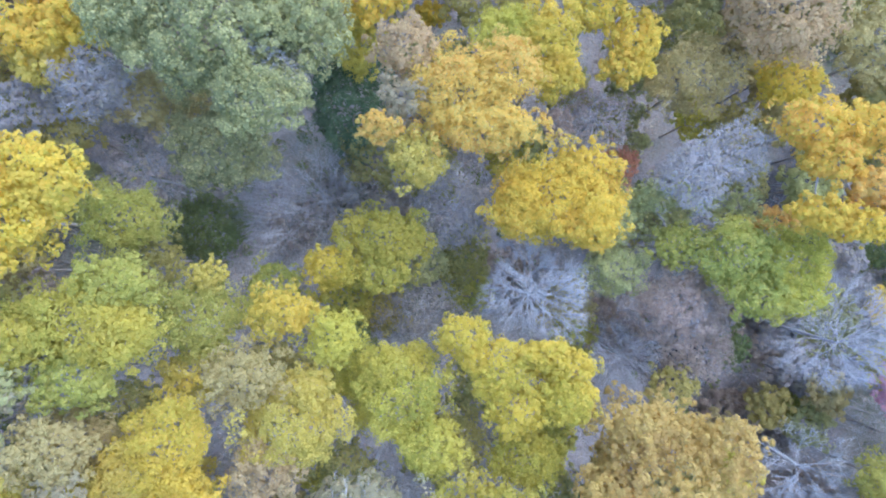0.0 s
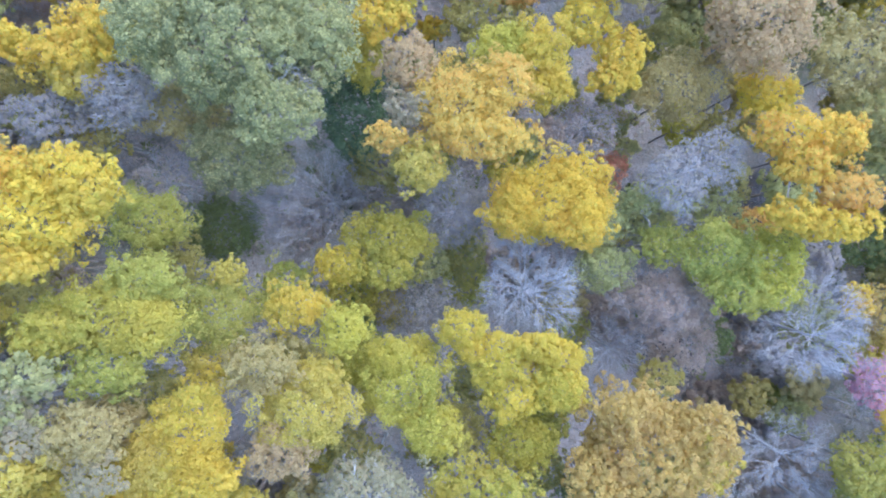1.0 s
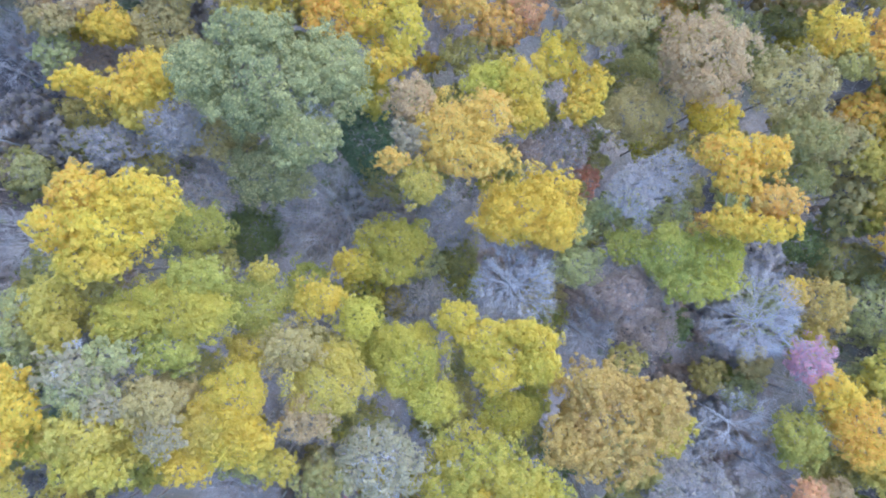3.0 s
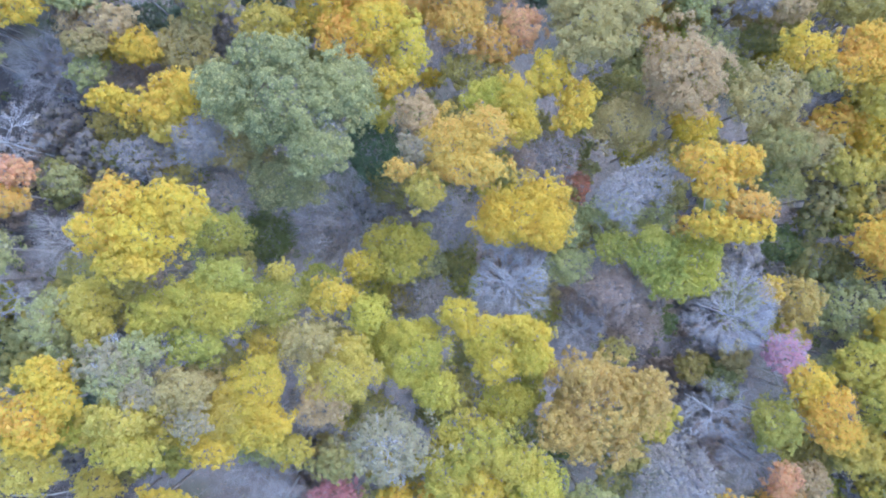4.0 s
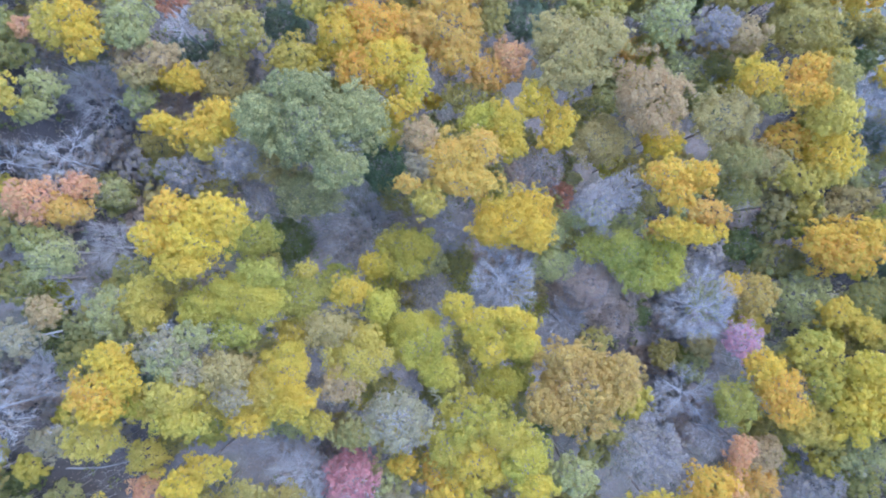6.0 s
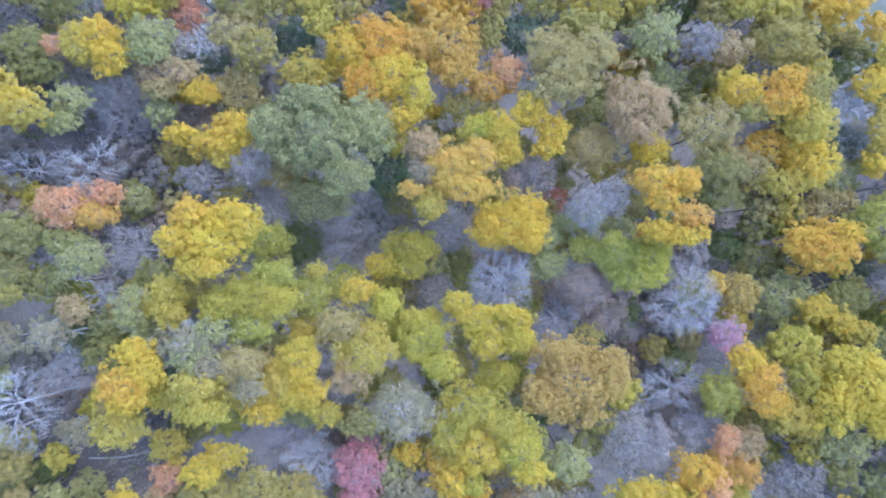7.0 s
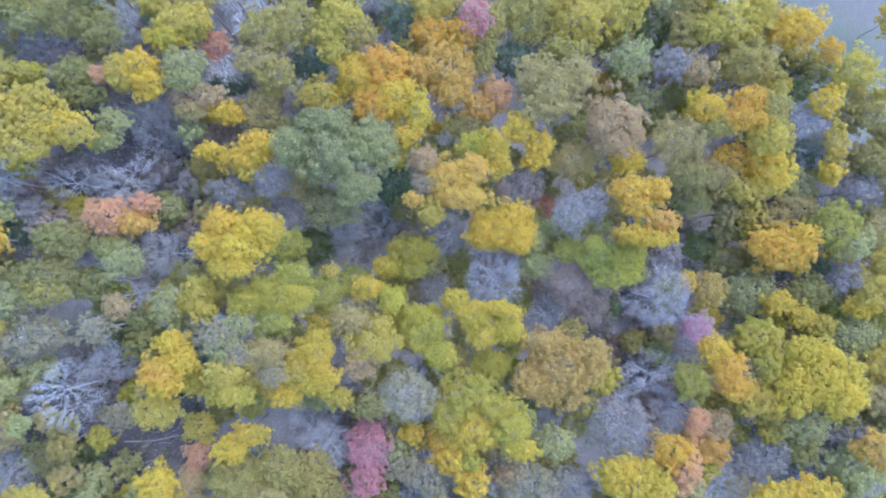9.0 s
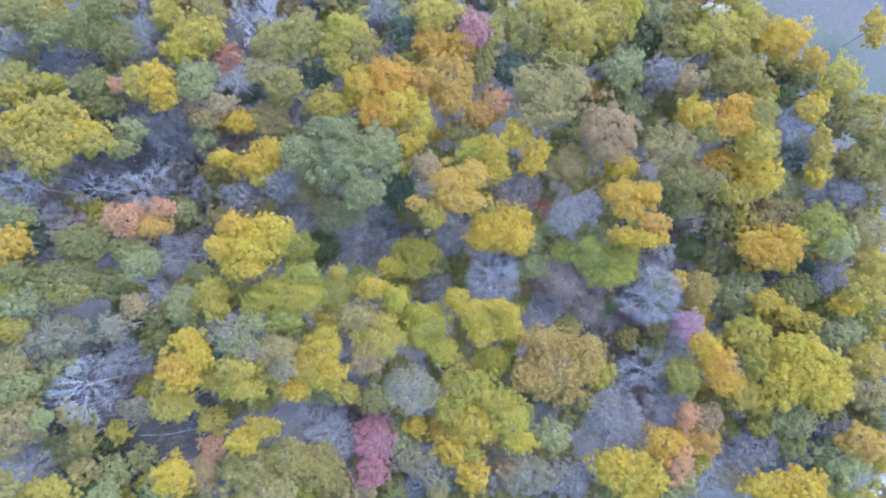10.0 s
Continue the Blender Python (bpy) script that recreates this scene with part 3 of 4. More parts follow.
leafy("ygreen", -16.3, -3.1, 3.0, 16.5, long=0.72, boughs=[(1.5, 1.8, 1.9, 0.68, "lime"), (-3.0, -0.6, 1.9, 0.76), (2.0, -0.5, 1.5, 1.04), (-0.7, -2.8, 2.2, 0.64, "lime"), (-3.8, -1.5, 1.4, 0.71)])
leafy("olive", -24.0, -3.0, 2.8, 13.0, long=0.64)
leafy("silver", -21.8, -6.9, 2.5, 16.9, long=0.62, boughs=[(1.8, 0.9, 1.6, 0.68, "sage")])
leafy("teal", -26.5, -11.2, 1.6, 9.0, long=0.71)
leafy("ygold", -12.8, -6.3, 2.1, 13.0, long=0.68)
leafy("moss", -16.9, -7.8, 2.2, 12.5, long=0.60)
leafy("tan", -18.2, -9.2, 2.6, 14.5, long=0.68)
leafy("ygold", -20.1, -11.9, 2.3, 14.0, long=0.79)
leafy("lemon", -16.7, -12.1, 2.1, 15.0, long=0.77)
leafy("green", -6.1, -4.9, 1.7, 7.0, long=1.15)
leafy("ygreen", -5.6, -7.1, 1.5, 10.0)
leafy("olive", 1.0, -11.4, 1.7, 10.0)
leafy("moss", -5.7, -12.7, 2.0, 10.0, long=0.80)
leafy("ygold", -24.5, -11.9, 2.0, 14.0, long=0.76)
leafy("olive", -22.3, -10.8, 1.8, 13.0, long=0.80)
leafy("sage", -13.9, -14.8, 2.2, 11.0, long=0.68)
leafy("olive", -8.6, -6.5, 1.9, 11.0, long=0.60)
leafy("moss", -27.8, -1.1, 1.7, 10.0, long=0.89)
leafy("ygold", -26.2, -3.8, 1.8, 13.0, long=0.80)
leafy("sage", -27.7, -6.2, 1.7, 11.0, long=0.87)
leafy("moss", 7.0, -15.2, 1.8, 8.0)
leafy("ygold", -11.4, -14.4, 1.5, 13.0, long=0.90)
leafy("green", 20.4, -6.7, 1.7, 6.0, long=0.83)
leafy("lime", 24.6, 2.0, 1.6, 9.0, long=0.67)
leafy("olive", 19.6, 8.5, 1.8, 9.0, long=0.90)
leafy("moss", 20.6, 5.0, 1.8, 8.0)
leafy("moss", 29.2, 6.3, 2.6, 11.0, long=0.83)
leafy("tan", 30.2, 9.2, 2.6, 12.0, long=0.77)
leafy("gold", -5.0, 17.0, 2.9, 14.9, long=0.91, boughs=[(-3.7, 2.5, 2.5, 1.10), (-0.9, 3.3, 2.7, 0.82, "orange"), (2.6, -1.6, 1.6, 1.69, "lemon"), (-1.8, -1.0, 2.4, 0.74, "orange"), (1.4, -4.4, 1.6, 0.64)])
leafy("gold", -0.7, 15.0, 1.0, 8.0, long=0.80)
leafy("moss", -44.6, 27.4, 2.5, 12.3, long=0.67)
leafy("moss", -38.5, 26.1, 3.4, 12.3, long=0.73, boughs=[(-4.2, -0.5, 1.8, 0.83, "sage"), (3.1, -1.3, 2.2, 1.11), (2.2, 1.8, 2.0, 0.62)])
bare(-46.4, 25.9, 3.4, 9.0, long=0.62)
bare(-42.8, 23.5, 3.4, 9.0, long=0.62)
bare(-34.0, 26.8, 2.5, 9.0, long=1.21)
leafy("ygold", -29.9, 27.8, 1.5, 12.4, long=1.20)
leafy("ygold", -26.5, 25.0, 2.7, 13.6, long=0.77, boughs=[(-1.3, -1.6, 2.4, 0.60, "lemon"), (1.9, 0.1, 1.3, 1.36)])
leafy("olive", -25.1, 27.8, 1.9, 12.6, long=0.80)
leafy("sage", -26.6, 20.5, 2.4, 13.3, long=0.80, boughs=[(0.2, -1.7, 2.0, 0.56)])
leafy("rust", -23.8, 23.2, 1.6, 11.9, long=1.08)
bare(-22.7, 20.4, 2.0, 12.0, long=0.81, few=True)
leafy("teal", -24.6, 20.5, 2.7, 6.0, long=0.50)
bare(-22.4, 28.2, 1.4, 11.0, long=1.36, few=True)
bare(-19.5, 28.3, 1.7, 11.0, long=1.23, few=True)
bare(-21.3, 25.3, 0.9, 11.0, long=1.86, few=True)
leafy("olive", -18.1, 23.8, 2.6, 14.3, long=0.86, boughs=[(-0.7, -2.9, 2.5, 0.75, "tan"), (1.1, -4.5, 2.2, 0.83), (3.0, 1.3, 2.3, 1.18)])
leafy("gold", -30.5, 20.3, 2.0, 13.7, long=0.88, boughs=[(0.8, -1.9, 1.7, 1.07), (-1.8, -0.6, 1.9, 1.00, "ygold"), (-3.9, -0.9, 0.8, 1.07, "salmon")])
leafy("olive", -46.0, 20.0, 2.8, 13.0, long=0.87, boughs=[(0.6, -1.2, 1.8, 0.73, "ygold")])
leafy("ygreen", -43.1, 20.2, 2.2, 11.0, long=0.61)
leafy("moss", -37.9, 19.9, 2.6, 12.0, long=0.67, boughs=[(1.1, -2.2, 2.2, 0.56)])
leafy("lilac", -35.7, 18.5, 1.7, 9.0, long=0.92)
leafy("ygold", -40.0, 14.5, 3.6, 15.2, long=0.68, boughs=[(0.0, 1.9, 2.9, 0.56), (-3.1, 0.6, 2.6, 0.62, "lemon"), (2.7, -0.7, 3.0, 0.65, "lemon"), (-1.2, -2.3, 3.4, 0.59), (4.4, -1.4, 1.7, 0.83), (-4.4, -0.6, 1.7, 0.83)])
leafy("sage", -34.0, 14.9, 1.7, 12.1, boughs=[(-0.8, -2.0, 1.4, 0.82)])
bare(-31.3, 15.3, 4.0, 9.0, long=0.77)
leafy("fawn", -25.2, 17.4, 3.0, 12.4, long=0.58, boughs=[(-0.7, -1.7, 1.6, 0.58, "tan"), (2.9, -1.8, 1.7, 0.71, "gold")])
leafy("tan", -19.4, 15.9, 2.3, 11.7, long=0.83, boughs=[(0.9, 1.4, 1.6, 0.77)])
leafy("dusky", -26.6, 13.8, 2.4, 8.0, long=0.83)
leafy("gold", -24.0, 11.8, 1.1, 11.0, long=0.83)
leafy("gold", -19.1, 11.4, 2.1, 14.1, long=0.82, boughs=[(-0.7, -1.9, 1.6, 0.85, "ygold")])
leafy("olive", -26.1, 10.5, 2.6, 8.0, long=0.65, boughs=[(0.8, -2.1, 2.5, 0.53, "moss")])
leafy("lilac", -18.1, 9.0, 2.1, 9.0, long=1.19)
leafy("ygold", -10.1, 25.4, 2.7, 14.3, long=0.82, boughs=[(-1.7, -1.6, 2.1, 0.82), (1.5, -1.5, 1.9, 0.87, "olive"), (-0.9, -3.5, 1.5, 0.83)])
bare(-7.6, 30.0, 2.4, 9.0, long=0.72)
leafy("teal", -4.1, 26.8, 2.1, 11.0, long=1.41)
leafy("ygold", -0.5, 27.6, 2.7, 14.0, long=0.76)
leafy("red", 3.8, 25.4, 2.0, 14.5, long=1.10)
leafy("teal", -14.9, 22.7, 2.4, 8.0)
leafy("ygold", -12.9, 17.5, 2.1, 13.0, long=0.88)
leafy("amber", 0.7, 20.6, 3.7, 14.1, long=0.86, boughs=[(-1.7, 4.1, 2.2, 0.82, "orange"), (2.0, 3.7, 1.9, 0.93, "orange"), (-3.1, -0.7, 1.8, 1.00), (0.6, -2.7, 2.1, 0.75)])
leafy("olive", -3.5, 23.3, 1.4, 11.0, long=0.82)
leafy("olive", 5.8, 25.6, 1.7, 13.2, long=1.38, boughs=[(-0.9, -3.5, 1.3, 1.70)])
leafy("ygold", 15.3, 26.6, 3.4, 14.5, boughs=[(-5.1, 0.3, 3.0, 1.00, "olive"), (-1.4, -4.2, 2.8, 0.43, "olive"), (-2.9, 1.6, 2.6, 0.60)])
leafy("teal", 8.5, 22.5, 2.7, 11.0, long=0.75)
leafy("salmon", 6.4, 17.8, 1.8, 13.5, long=0.93, boughs=[(-1.8, -1.4, 2.1, 0.75, "amber")])
leafy("tan", 11.9, 17.8, 3.4, 16.1, long=0.89, boughs=[(-1.9, 1.7, 2.2, 0.82), (2.7, 1.3, 2.2, 1.00), (-0.6, -2.1, 2.8, 0.59)])
leafy("moss", 15.0, 14.2, 2.2, 10.0, long=0.69)
leafy("olive", 2.8, 14.8, 2.8, 12.0, long=0.62, boughs=[(2.2, -2.0, 2.0, 0.60, "ygreen")])
leafy("ygold", 20.7, 28.4, 3.0, 12.7, long=1.14, boughs=[(2.3, 0.8, 1.6, 0.92, "lemon")])
leafy("green", 26.2, 27.8, 2.7, 9.0, long=1.11)
leafy("sage", 27.0, 29.4, 1.8, 11.0)
leafy("olive", 28.9, 25.7, 2.1, 12.0, long=1.27, boughs=[(0.5, 3.6, 1.9, 0.79)])
leafy("ygold", 34.4, 26.4, 3.5, 14.1, long=0.77, boughs=[(-3.1, -1.1, 2.0, 0.87), (2.6, 1.5, 1.7, 1.20)])
leafy("olive", 35.7, 21.7, 3.7, 14.0, long=0.78)
leafy("gold", 41.9, 25.6, 2.9, 14.2, long=0.86, boughs=[(3.3, -2.8, 1.4, 1.10), (-1.7, -0.6, 1.8, 0.92)])
leafy("ygold", 50.2, 21.3, 2.7, 12.0)
leafy("lemon", 58.5, 29.4, 1.5, 7.0, long=1.80)
bare(49.0, 22.4, 2.2, 8.0, long=0.67)
leafy("olive", 45.0, 23.5, 2.3, 9.0, long=0.62)
leafy("sage", 21.9, 22.2, 2.7, 13.0, long=0.90)
leafy("lilac", 26.7, 21.3, 2.4, 13.0, long=0.72, boughs=[(2.5, -0.7, 2.3, 0.76, "fawn")])
leafy("moss", 28.7, 18.8, 2.5, 10.0, long=0.56)
leafy("amber", 19.8, 20.6, 2.5, 9.0, long=0.50)
leafy("olive", 21.4, 20.8, 1.9, 10.0, long=0.64)
leafy("sage", 23.8, 18.4, 2.1, 10.0, long=0.80)
leafy("moss", 26.6, 16.2, 1.9, 9.0)
leafy("tan", 27.0, 12.5, 3.3, 14.5, long=0.84, boughs=[(0.5, -3.9, 2.8, 0.62, "moss")])
leafy("orange", 33.8, 14.8, 2.9, 15.3, long=0.55, boughs=[(-3.9, 1.3, 2.3, 0.83, "gold"), (0.6, 2.1, 2.2, 0.59), (3.3, 1.1, 2.2, 1.06, "olive"), (2.9, -2.0, 2.7, 0.86, "ygold"), (-3.0, -1.0, 1.7, 0.77, "olive")])
leafy("teal", 43.9, 23.1, 1.9, 8.0)
leafy("green", 44.2, 19.6, 1.9, 9.0, long=0.77)
leafy("gold", 45.4, 17.3, 1.9, 13.0, long=1.07, boughs=[(0.9, -4.9, 1.4, 1.70, "ygold"), (0.5, -8.4, 1.4, 1.00)])
bare(43.9, 15.6, 2.0, 11.0, long=1.14, pale=True)
leafy("teal", 44.5, 12.0, 3.2, 9.0, long=0.64)
bare(45.5, 12.2, 3.7, 10.0, long=0.60, pale=True)
leafy("moss", 50.1, 15.9, 1.9, 10.0, long=1.15)
leafy("olive", 52.2, 15.6, 2.9, 13.0, long=0.86, boughs=[(0.2, -4.6, 3.3, 0.75), (1.1, 2.0, 2.1, 0.50, "ygold")])
leafy("gold", 38.2, 9.2, 2.9, 13.2, boughs=[(-4.3, 1.8, 2.5, 0.67, "orange"), (-2.3, -2.1, 3.6, 0.46, "ygold"), (-5.8, -0.4, 2.3, 0.82, "tan")])
leafy("sage", 43.4, 8.1, 2.6, 10.0, long=0.72, boughs=[(-0.2, -2.9, 2.6, 0.72, "tan")])
leafy("lilac", 51.1, 7.1, 2.9, 11.0, long=0.85)
leafy("tan", 33.8, 6.9, 2.9, 9.0, long=0.55)
leafy("lime", 46.2, 2.7, 3.3, 13.0, long=0.83, boughs=[(1.8, -2.1, 2.1, 1.00, "sage")])
leafy("tan", 53.3, 2.0, 2.8, 12.0, long=0.85)
leafy("orange", 40.0, 0.1, 3.4, 13.0, long=0.88, boughs=[(-2.3, 0.5, 2.3, 0.94), (1.9, 1.1, 1.9, 1.00, "gold")])
leafy("green", 32.2, 0.5, 2.1, 7.0, long=0.89)
leafy("moss", 35.6, -1.2, 3.4, 8.0, long=0.65)
leafy("lilac", 48.9, -3.5, 2.7, 11.0, long=0.79)
leafy("teal", 47.2, -2.5, 2.2, 7.0, long=0.67)
leafy("ygold", 52.7, -2.2, 2.2, 13.0, long=1.06, boughs=[(-1.2, -2.4, 3.1, 0.91)])
leafy("sage", 37.3, -5.4, 3.9, 10.0, long=0.81)
leafy("moss", 44.3, -5.2, 2.9, 10.0, long=0.70)
leafy("lemon", 39.0, -6.4, 1.9, 12.0, long=0.79, boughs=[(2.6, -1.4, 1.5, 0.91)])
leafy("ygold", 45.6, -9.3, 1.9, 10.0, long=0.77)
leafy("gold", 50.0, -7.1, 2.4, 11.0, long=0.53)
leafy("sage", 50.5, -10.8, 3.3, 10.0, long=0.74)
leafy("lemon", 43.2, -14.5, 4.8, 14.7, long=0.80, boughs=[(-3.1, -1.6, 2.7, 1.05), (1.9, -2.4, 3.1, 0.80), (-1.9, 2.8, 3.1, 0.62)])
leafy("ygreen", 36.4, -10.1, 2.9, 12.5, long=0.86, boughs=[(0.9, -3.3, 1.9, 1.36), (-0.1, -7.3, 2.7, 0.85, "ygold")])
leafy("sage", 35.5, -11.2, 1.9, 9.0)
leafy("orange", 32.1, -13.1, 2.3, 12.9, long=0.88, boughs=[(-1.5, 2.1, 1.9, 0.93, "gold"), (1.0, -2.4, 2.0, 0.87)])
leafy("lime", 28.4, -14.9, 2.2, 12.0, long=1.06)
leafy("olive", 33.8, -18.9, 3.3, 9.0, long=0.43)
leafy("ygold", 52.8, -14.1, 2.5, 12.0, boughs=[(-0.4, -3.8, 2.7, 1.00, "tan")])
leafy("amber", 51.5, -24.3, 2.9, 12.0, long=0.86)
bare(48.6, -26.7, 3.7, 8.0, long=0.80)
leafy("gold", 38.7, -28.6, 3.4, 12.0, long=0.48)
leafy("lilac", 38.8, -25.3, 4.0, 9.0, long=0.68)
leafy("sage", 43.0, -21.2, 3.6, 10.0, long=0.68)
leafy("fawn", 31.6, -20.5, 2.2, 11.0, long=0.94, boughs=[(-0.9, -2.7, 2.9, 0.76, "amber")])
leafy("salmon", 28.5, -19.6, 1.3, 12.0, long=1.40)
leafy("orange", 25.5, -22.7, 2.7, 12.5, long=0.80, boughs=[(1.5, -2.0, 1.9, 1.43, "salmon")])
bare(33.5, -28.6, 3.6, 9.0, long=0.80)
leafy("lemon", 20.7, -25.6, 4.1, 13.4, long=0.71, boughs=[(-1.8, 0.9, 2.4, 0.83), (2.5, -0.8, 2.2, 0.88)])
leafy("lilac", 14.5, -27.3, 2.5, 10.0)
leafy("silver", 8.2, -25.5, 4.2, 11.0, long=0.68, boughs=[(-1.3, 0.7, 1.9, 0.64, "fawn")])
leafy("lilac", 20.1, -19.9, 4.4, 11.5, long=0.78)
bare(27.4, -19.0, 2.6, 9.0)
bare(24.2, -14.3, 3.7, 10.0, long=0.81, spread=True)
leafy("silver", -44.9, -8.4, 3.7, 10.0, long=0.60)
leafy("tan", -47.1, -10.1, 2.1, 11.0, long=0.82, boughs=[(0.8, -2.3, 2.2, 0.83, "sage")])
leafy("moss", -45.9, -12.8, 1.9, 9.0, long=0.87)
leafy("tan", -46.3, -16.5, 2.9, 12.0, long=0.88, boughs=[(2.9, 0.6, 1.2, 1.00, "sage")])
bare(-39.5, -13.2, 4.2, 12.0, long=0.85, spread=True)
bare(-36.1, -10.3, 3.0, 9.0, long=0.78)
leafy("sage", -45.3, -21.6, 3.9, 5.0, long=0.62, boughs=[(4.9, 0.8, 1.9, 0.64, "green")])
bare(-48.4, -22.2, 3.2, 8.0, long=0.80)
leafy("ygold", -43.7, -24.1, 2.7, 11.0, long=0.59)
leafy("green", -42.0, -25.1, 2.7, 7.0, long=0.57)
leafy("gold", -30.2, -22.9, 2.2, 12.5)
leafy("green", -33.9, -25.6, 1.7, 8.0, long=0.58)
leafy("salmon", -26.4, -20.4, 1.5, 11.0, long=1.17, boughs=[(-1.0, -2.9, 1.3, 1.70, "fawn")])
leafy("olive", -22.1, -22.5, 3.1, 12.9, long=0.92, boughs=[(4.4, 1.1, 2.5, 0.85), (2.4, -2.1, 3.1, 0.56, "tan")])
leafy("gold", -22.1, -18.8, 2.0, 14.0, long=0.74, boughs=[(2.1, 1.5, 2.0, 0.59, "lemon")])
leafy("ygold", -26.3, -17.3, 1.8, 11.0, long=0.93)
leafy("moss", -24.7, -16.4, 1.7, 9.0, long=0.77)
leafy("silver", -35.3, -16.1, 2.3, 9.0, long=0.61)
leafy("ygold", -28.8, -14.5, 2.4, 14.5, long=0.75)
leafy("orange", -27.5, -10.4, 2.2, 16.5, long=0.84, boughs=[(1.2, 2.8, 1.7, 0.80, "gold"), (2.3, 1.3, 1.5, 1.08, "gold"), (0.5, -1.3, 1.6, 0.64, "gold")])
leafy("ygreen", -25.6, -11.8, 1.5, 14.0, long=0.85)
leafy("sage", -21.6, -7.7, 2.1, 16.9, long=0.89, boughs=[(1.4, -1.4, 1.4, 0.83, "silver")])
leafy("ygold", -21.4, -10.7, 2.3, 17.0, long=0.80, boughs=[(0.6, -2.0, 2.3, 0.50, "ygreen")])
leafy("tan", -17.5, -8.9, 2.0, 17.0, long=0.82, boughs=[(0.6, -2.0, 1.4, 0.83, "silver")])
leafy("lemon", -13.1, -9.2, 2.0, 16.1, long=1.35, boughs=[(-1.9, -1.8, 2.0, 1.00, "ygold"), (0.1, -2.8, 2.4, 0.65), (-3.2, -4.3, 1.8, 0.67)])
bare(-14.7, -17.0, 3.3, 10.0, long=0.72)
bare(-13.4, -20.3, 3.2, 10.0, long=0.75, pale=True)
leafy("olive", -15.0, -23.0, 2.8, 12.0)
leafy("red", -8.6, -20.3, 2.3, 12.0, long=1.33, boughs=[(-0.5, -3.6, 1.9, 1.13)])
leafy("silver", -4.5, -14.3, 3.6, 14.4, long=0.76, boughs=[(-3.4, -1.0, 1.9, 0.73, "moss")])
leafy("gold", -3.9, -19.2, 1.3, 11.0, long=0.90, boughs=[(3.0, -0.8, 1.6, 1.17, "orange")])
leafy("gold", 0.5, -22.0, 2.2, 12.5, boughs=[(2.0, -2.6, 1.7, 1.38), (1.6, 0.1, 1.5, 0.92, "ygreen")])
leafy("silver", -2.2, -24.5, 2.8, 11.0, long=0.90, boughs=[(-2.9, 1.4, 2.0, 0.93)])
bare(-4.3, -27.4, 2.3, 8.0, long=0.65)
leafy("ygreen", 2.4, -14.8, 3.3, 14.4, long=0.77, boughs=[(-2.1, -2.0, 2.4, 1.00), (0.5, -4.0, 2.4, 0.89, "lemon"), (3.0, -1.2, 1.9, 0.93)])
leafy("ygreen", 7.1, -18.3, 2.3, 14.6, long=1.17, boughs=[(0.7, -2.2, 1.8, 0.71, "lemon")])
leafy("sage", 11.9, -21.1, 2.4, 12.0, long=0.83)
leafy("green", 10.3, -17.0, 2.1, 7.0, long=0.80)
bare(-46.0, 9.1, 3.9, 11.0, long=0.68, few=True)
bare(-38.9, 9.0, 2.9, 11.0, long=0.70, few=True)
bare(-33.7, 8.9, 3.6, 11.0, long=0.71, spread=True)
leafy("ygreen", -44.4, 10.6, 1.5, 9.0, long=0.75)
leafy("ygreen", -39.7, 6.4, 1.4, 8.0, long=1.09)
leafy("lilac", -43.8, 6.0, 1.6, 9.0, long=0.92)
leafy("sage", -47.3, 6.0, 2.4, 10.0, long=0.68)
leafy("salmon", -33.5, 5.1, 2.4, 14.0, long=0.80, boughs=[(2.5, -0.9, 2.1, 0.67, "amber"), (3.8, 1.0, 1.4, 0.83)])
leafy("sage", -29.7, 6.1, 1.5, 9.0, long=0.92)
leafy("gold", -45.8, 2.8, 1.9, 13.0, long=1.12, boughs=[(0.2, -3.2, 1.7, 0.71, "moss")])
leafy("moss", -38.2, 2.6, 2.8, 12.8, long=0.65, boughs=[(-1.8, 0.5, 1.6, 0.92)])
leafy("sage", -32.6, 0.6, 2.4, 13.5, long=0.90, boughs=[(-1.2, 1.4, 1.7, 0.79, "moss")])
leafy("moss", -40.6, -0.8, 3.7, 12.5, long=0.52, boughs=[(0.4, -1.7, 2.4, 0.60, "olive")])
leafy("sage", -45.5, -3.2, 3.0, 12.0, long=0.84, boughs=[(-1.0, 1.5, 1.8, 0.87, "ygreen")])
leafy("teal", -45.9, 4.0, 2.3, 8.0, long=0.83)
leafy("moss", -36.9, -1.7, 2.5, 11.0, long=0.65)
bare(-30.4, 1.2, 3.1, 8.0)
bare(-33.3, -3.1, 1.9, 9.0, long=0.87, few=True)
leafy("silver", -35.3, -6.4, 1.7, 13.0, long=0.93, boughs=[(2.0, 2.2, 1.4, 1.00, "fawn")])
leafy("green", -36.0, -7.9, 2.7, 6.0, long=0.75)
leafy("sage", -28.3, -4.3, 1.8, 13.0, long=1.33)
leafy("ygold", -24.4, -3.0, 1.7, 15.0, long=1.07, boughs=[(0.4, -1.7, 1.5, 0.85)])
leafy("lilac", -24.8, -5.3, 1.5, 10.0, long=0.83)
leafy("dusky", -22.8, -2.9, 1.7, 10.0, long=1.15)
leafy("silver", -42.6, -7.1, 3.5, 11.0, long=0.68)
leafy("ygold", -46.8, -6.3, 1.8, 11.0, long=0.67)
bare(52.5, -29.2, 3.7, 8.0, long=0.80)
leafy("moss", 47.2, -30.3, 2.9, 9.0, long=0.75)
leafy("lilac", 49.8, -23.3, 2.9, 9.0, long=0.75)
leafy("tan", 36.2, -29.3, 2.2, 8.0, long=0.83)
leafy("olive", 54.4, 12.8, 2.8, 13.0)
leafy("tan", 55.3, 7.3, 2.8, 12.0, long=0.90)
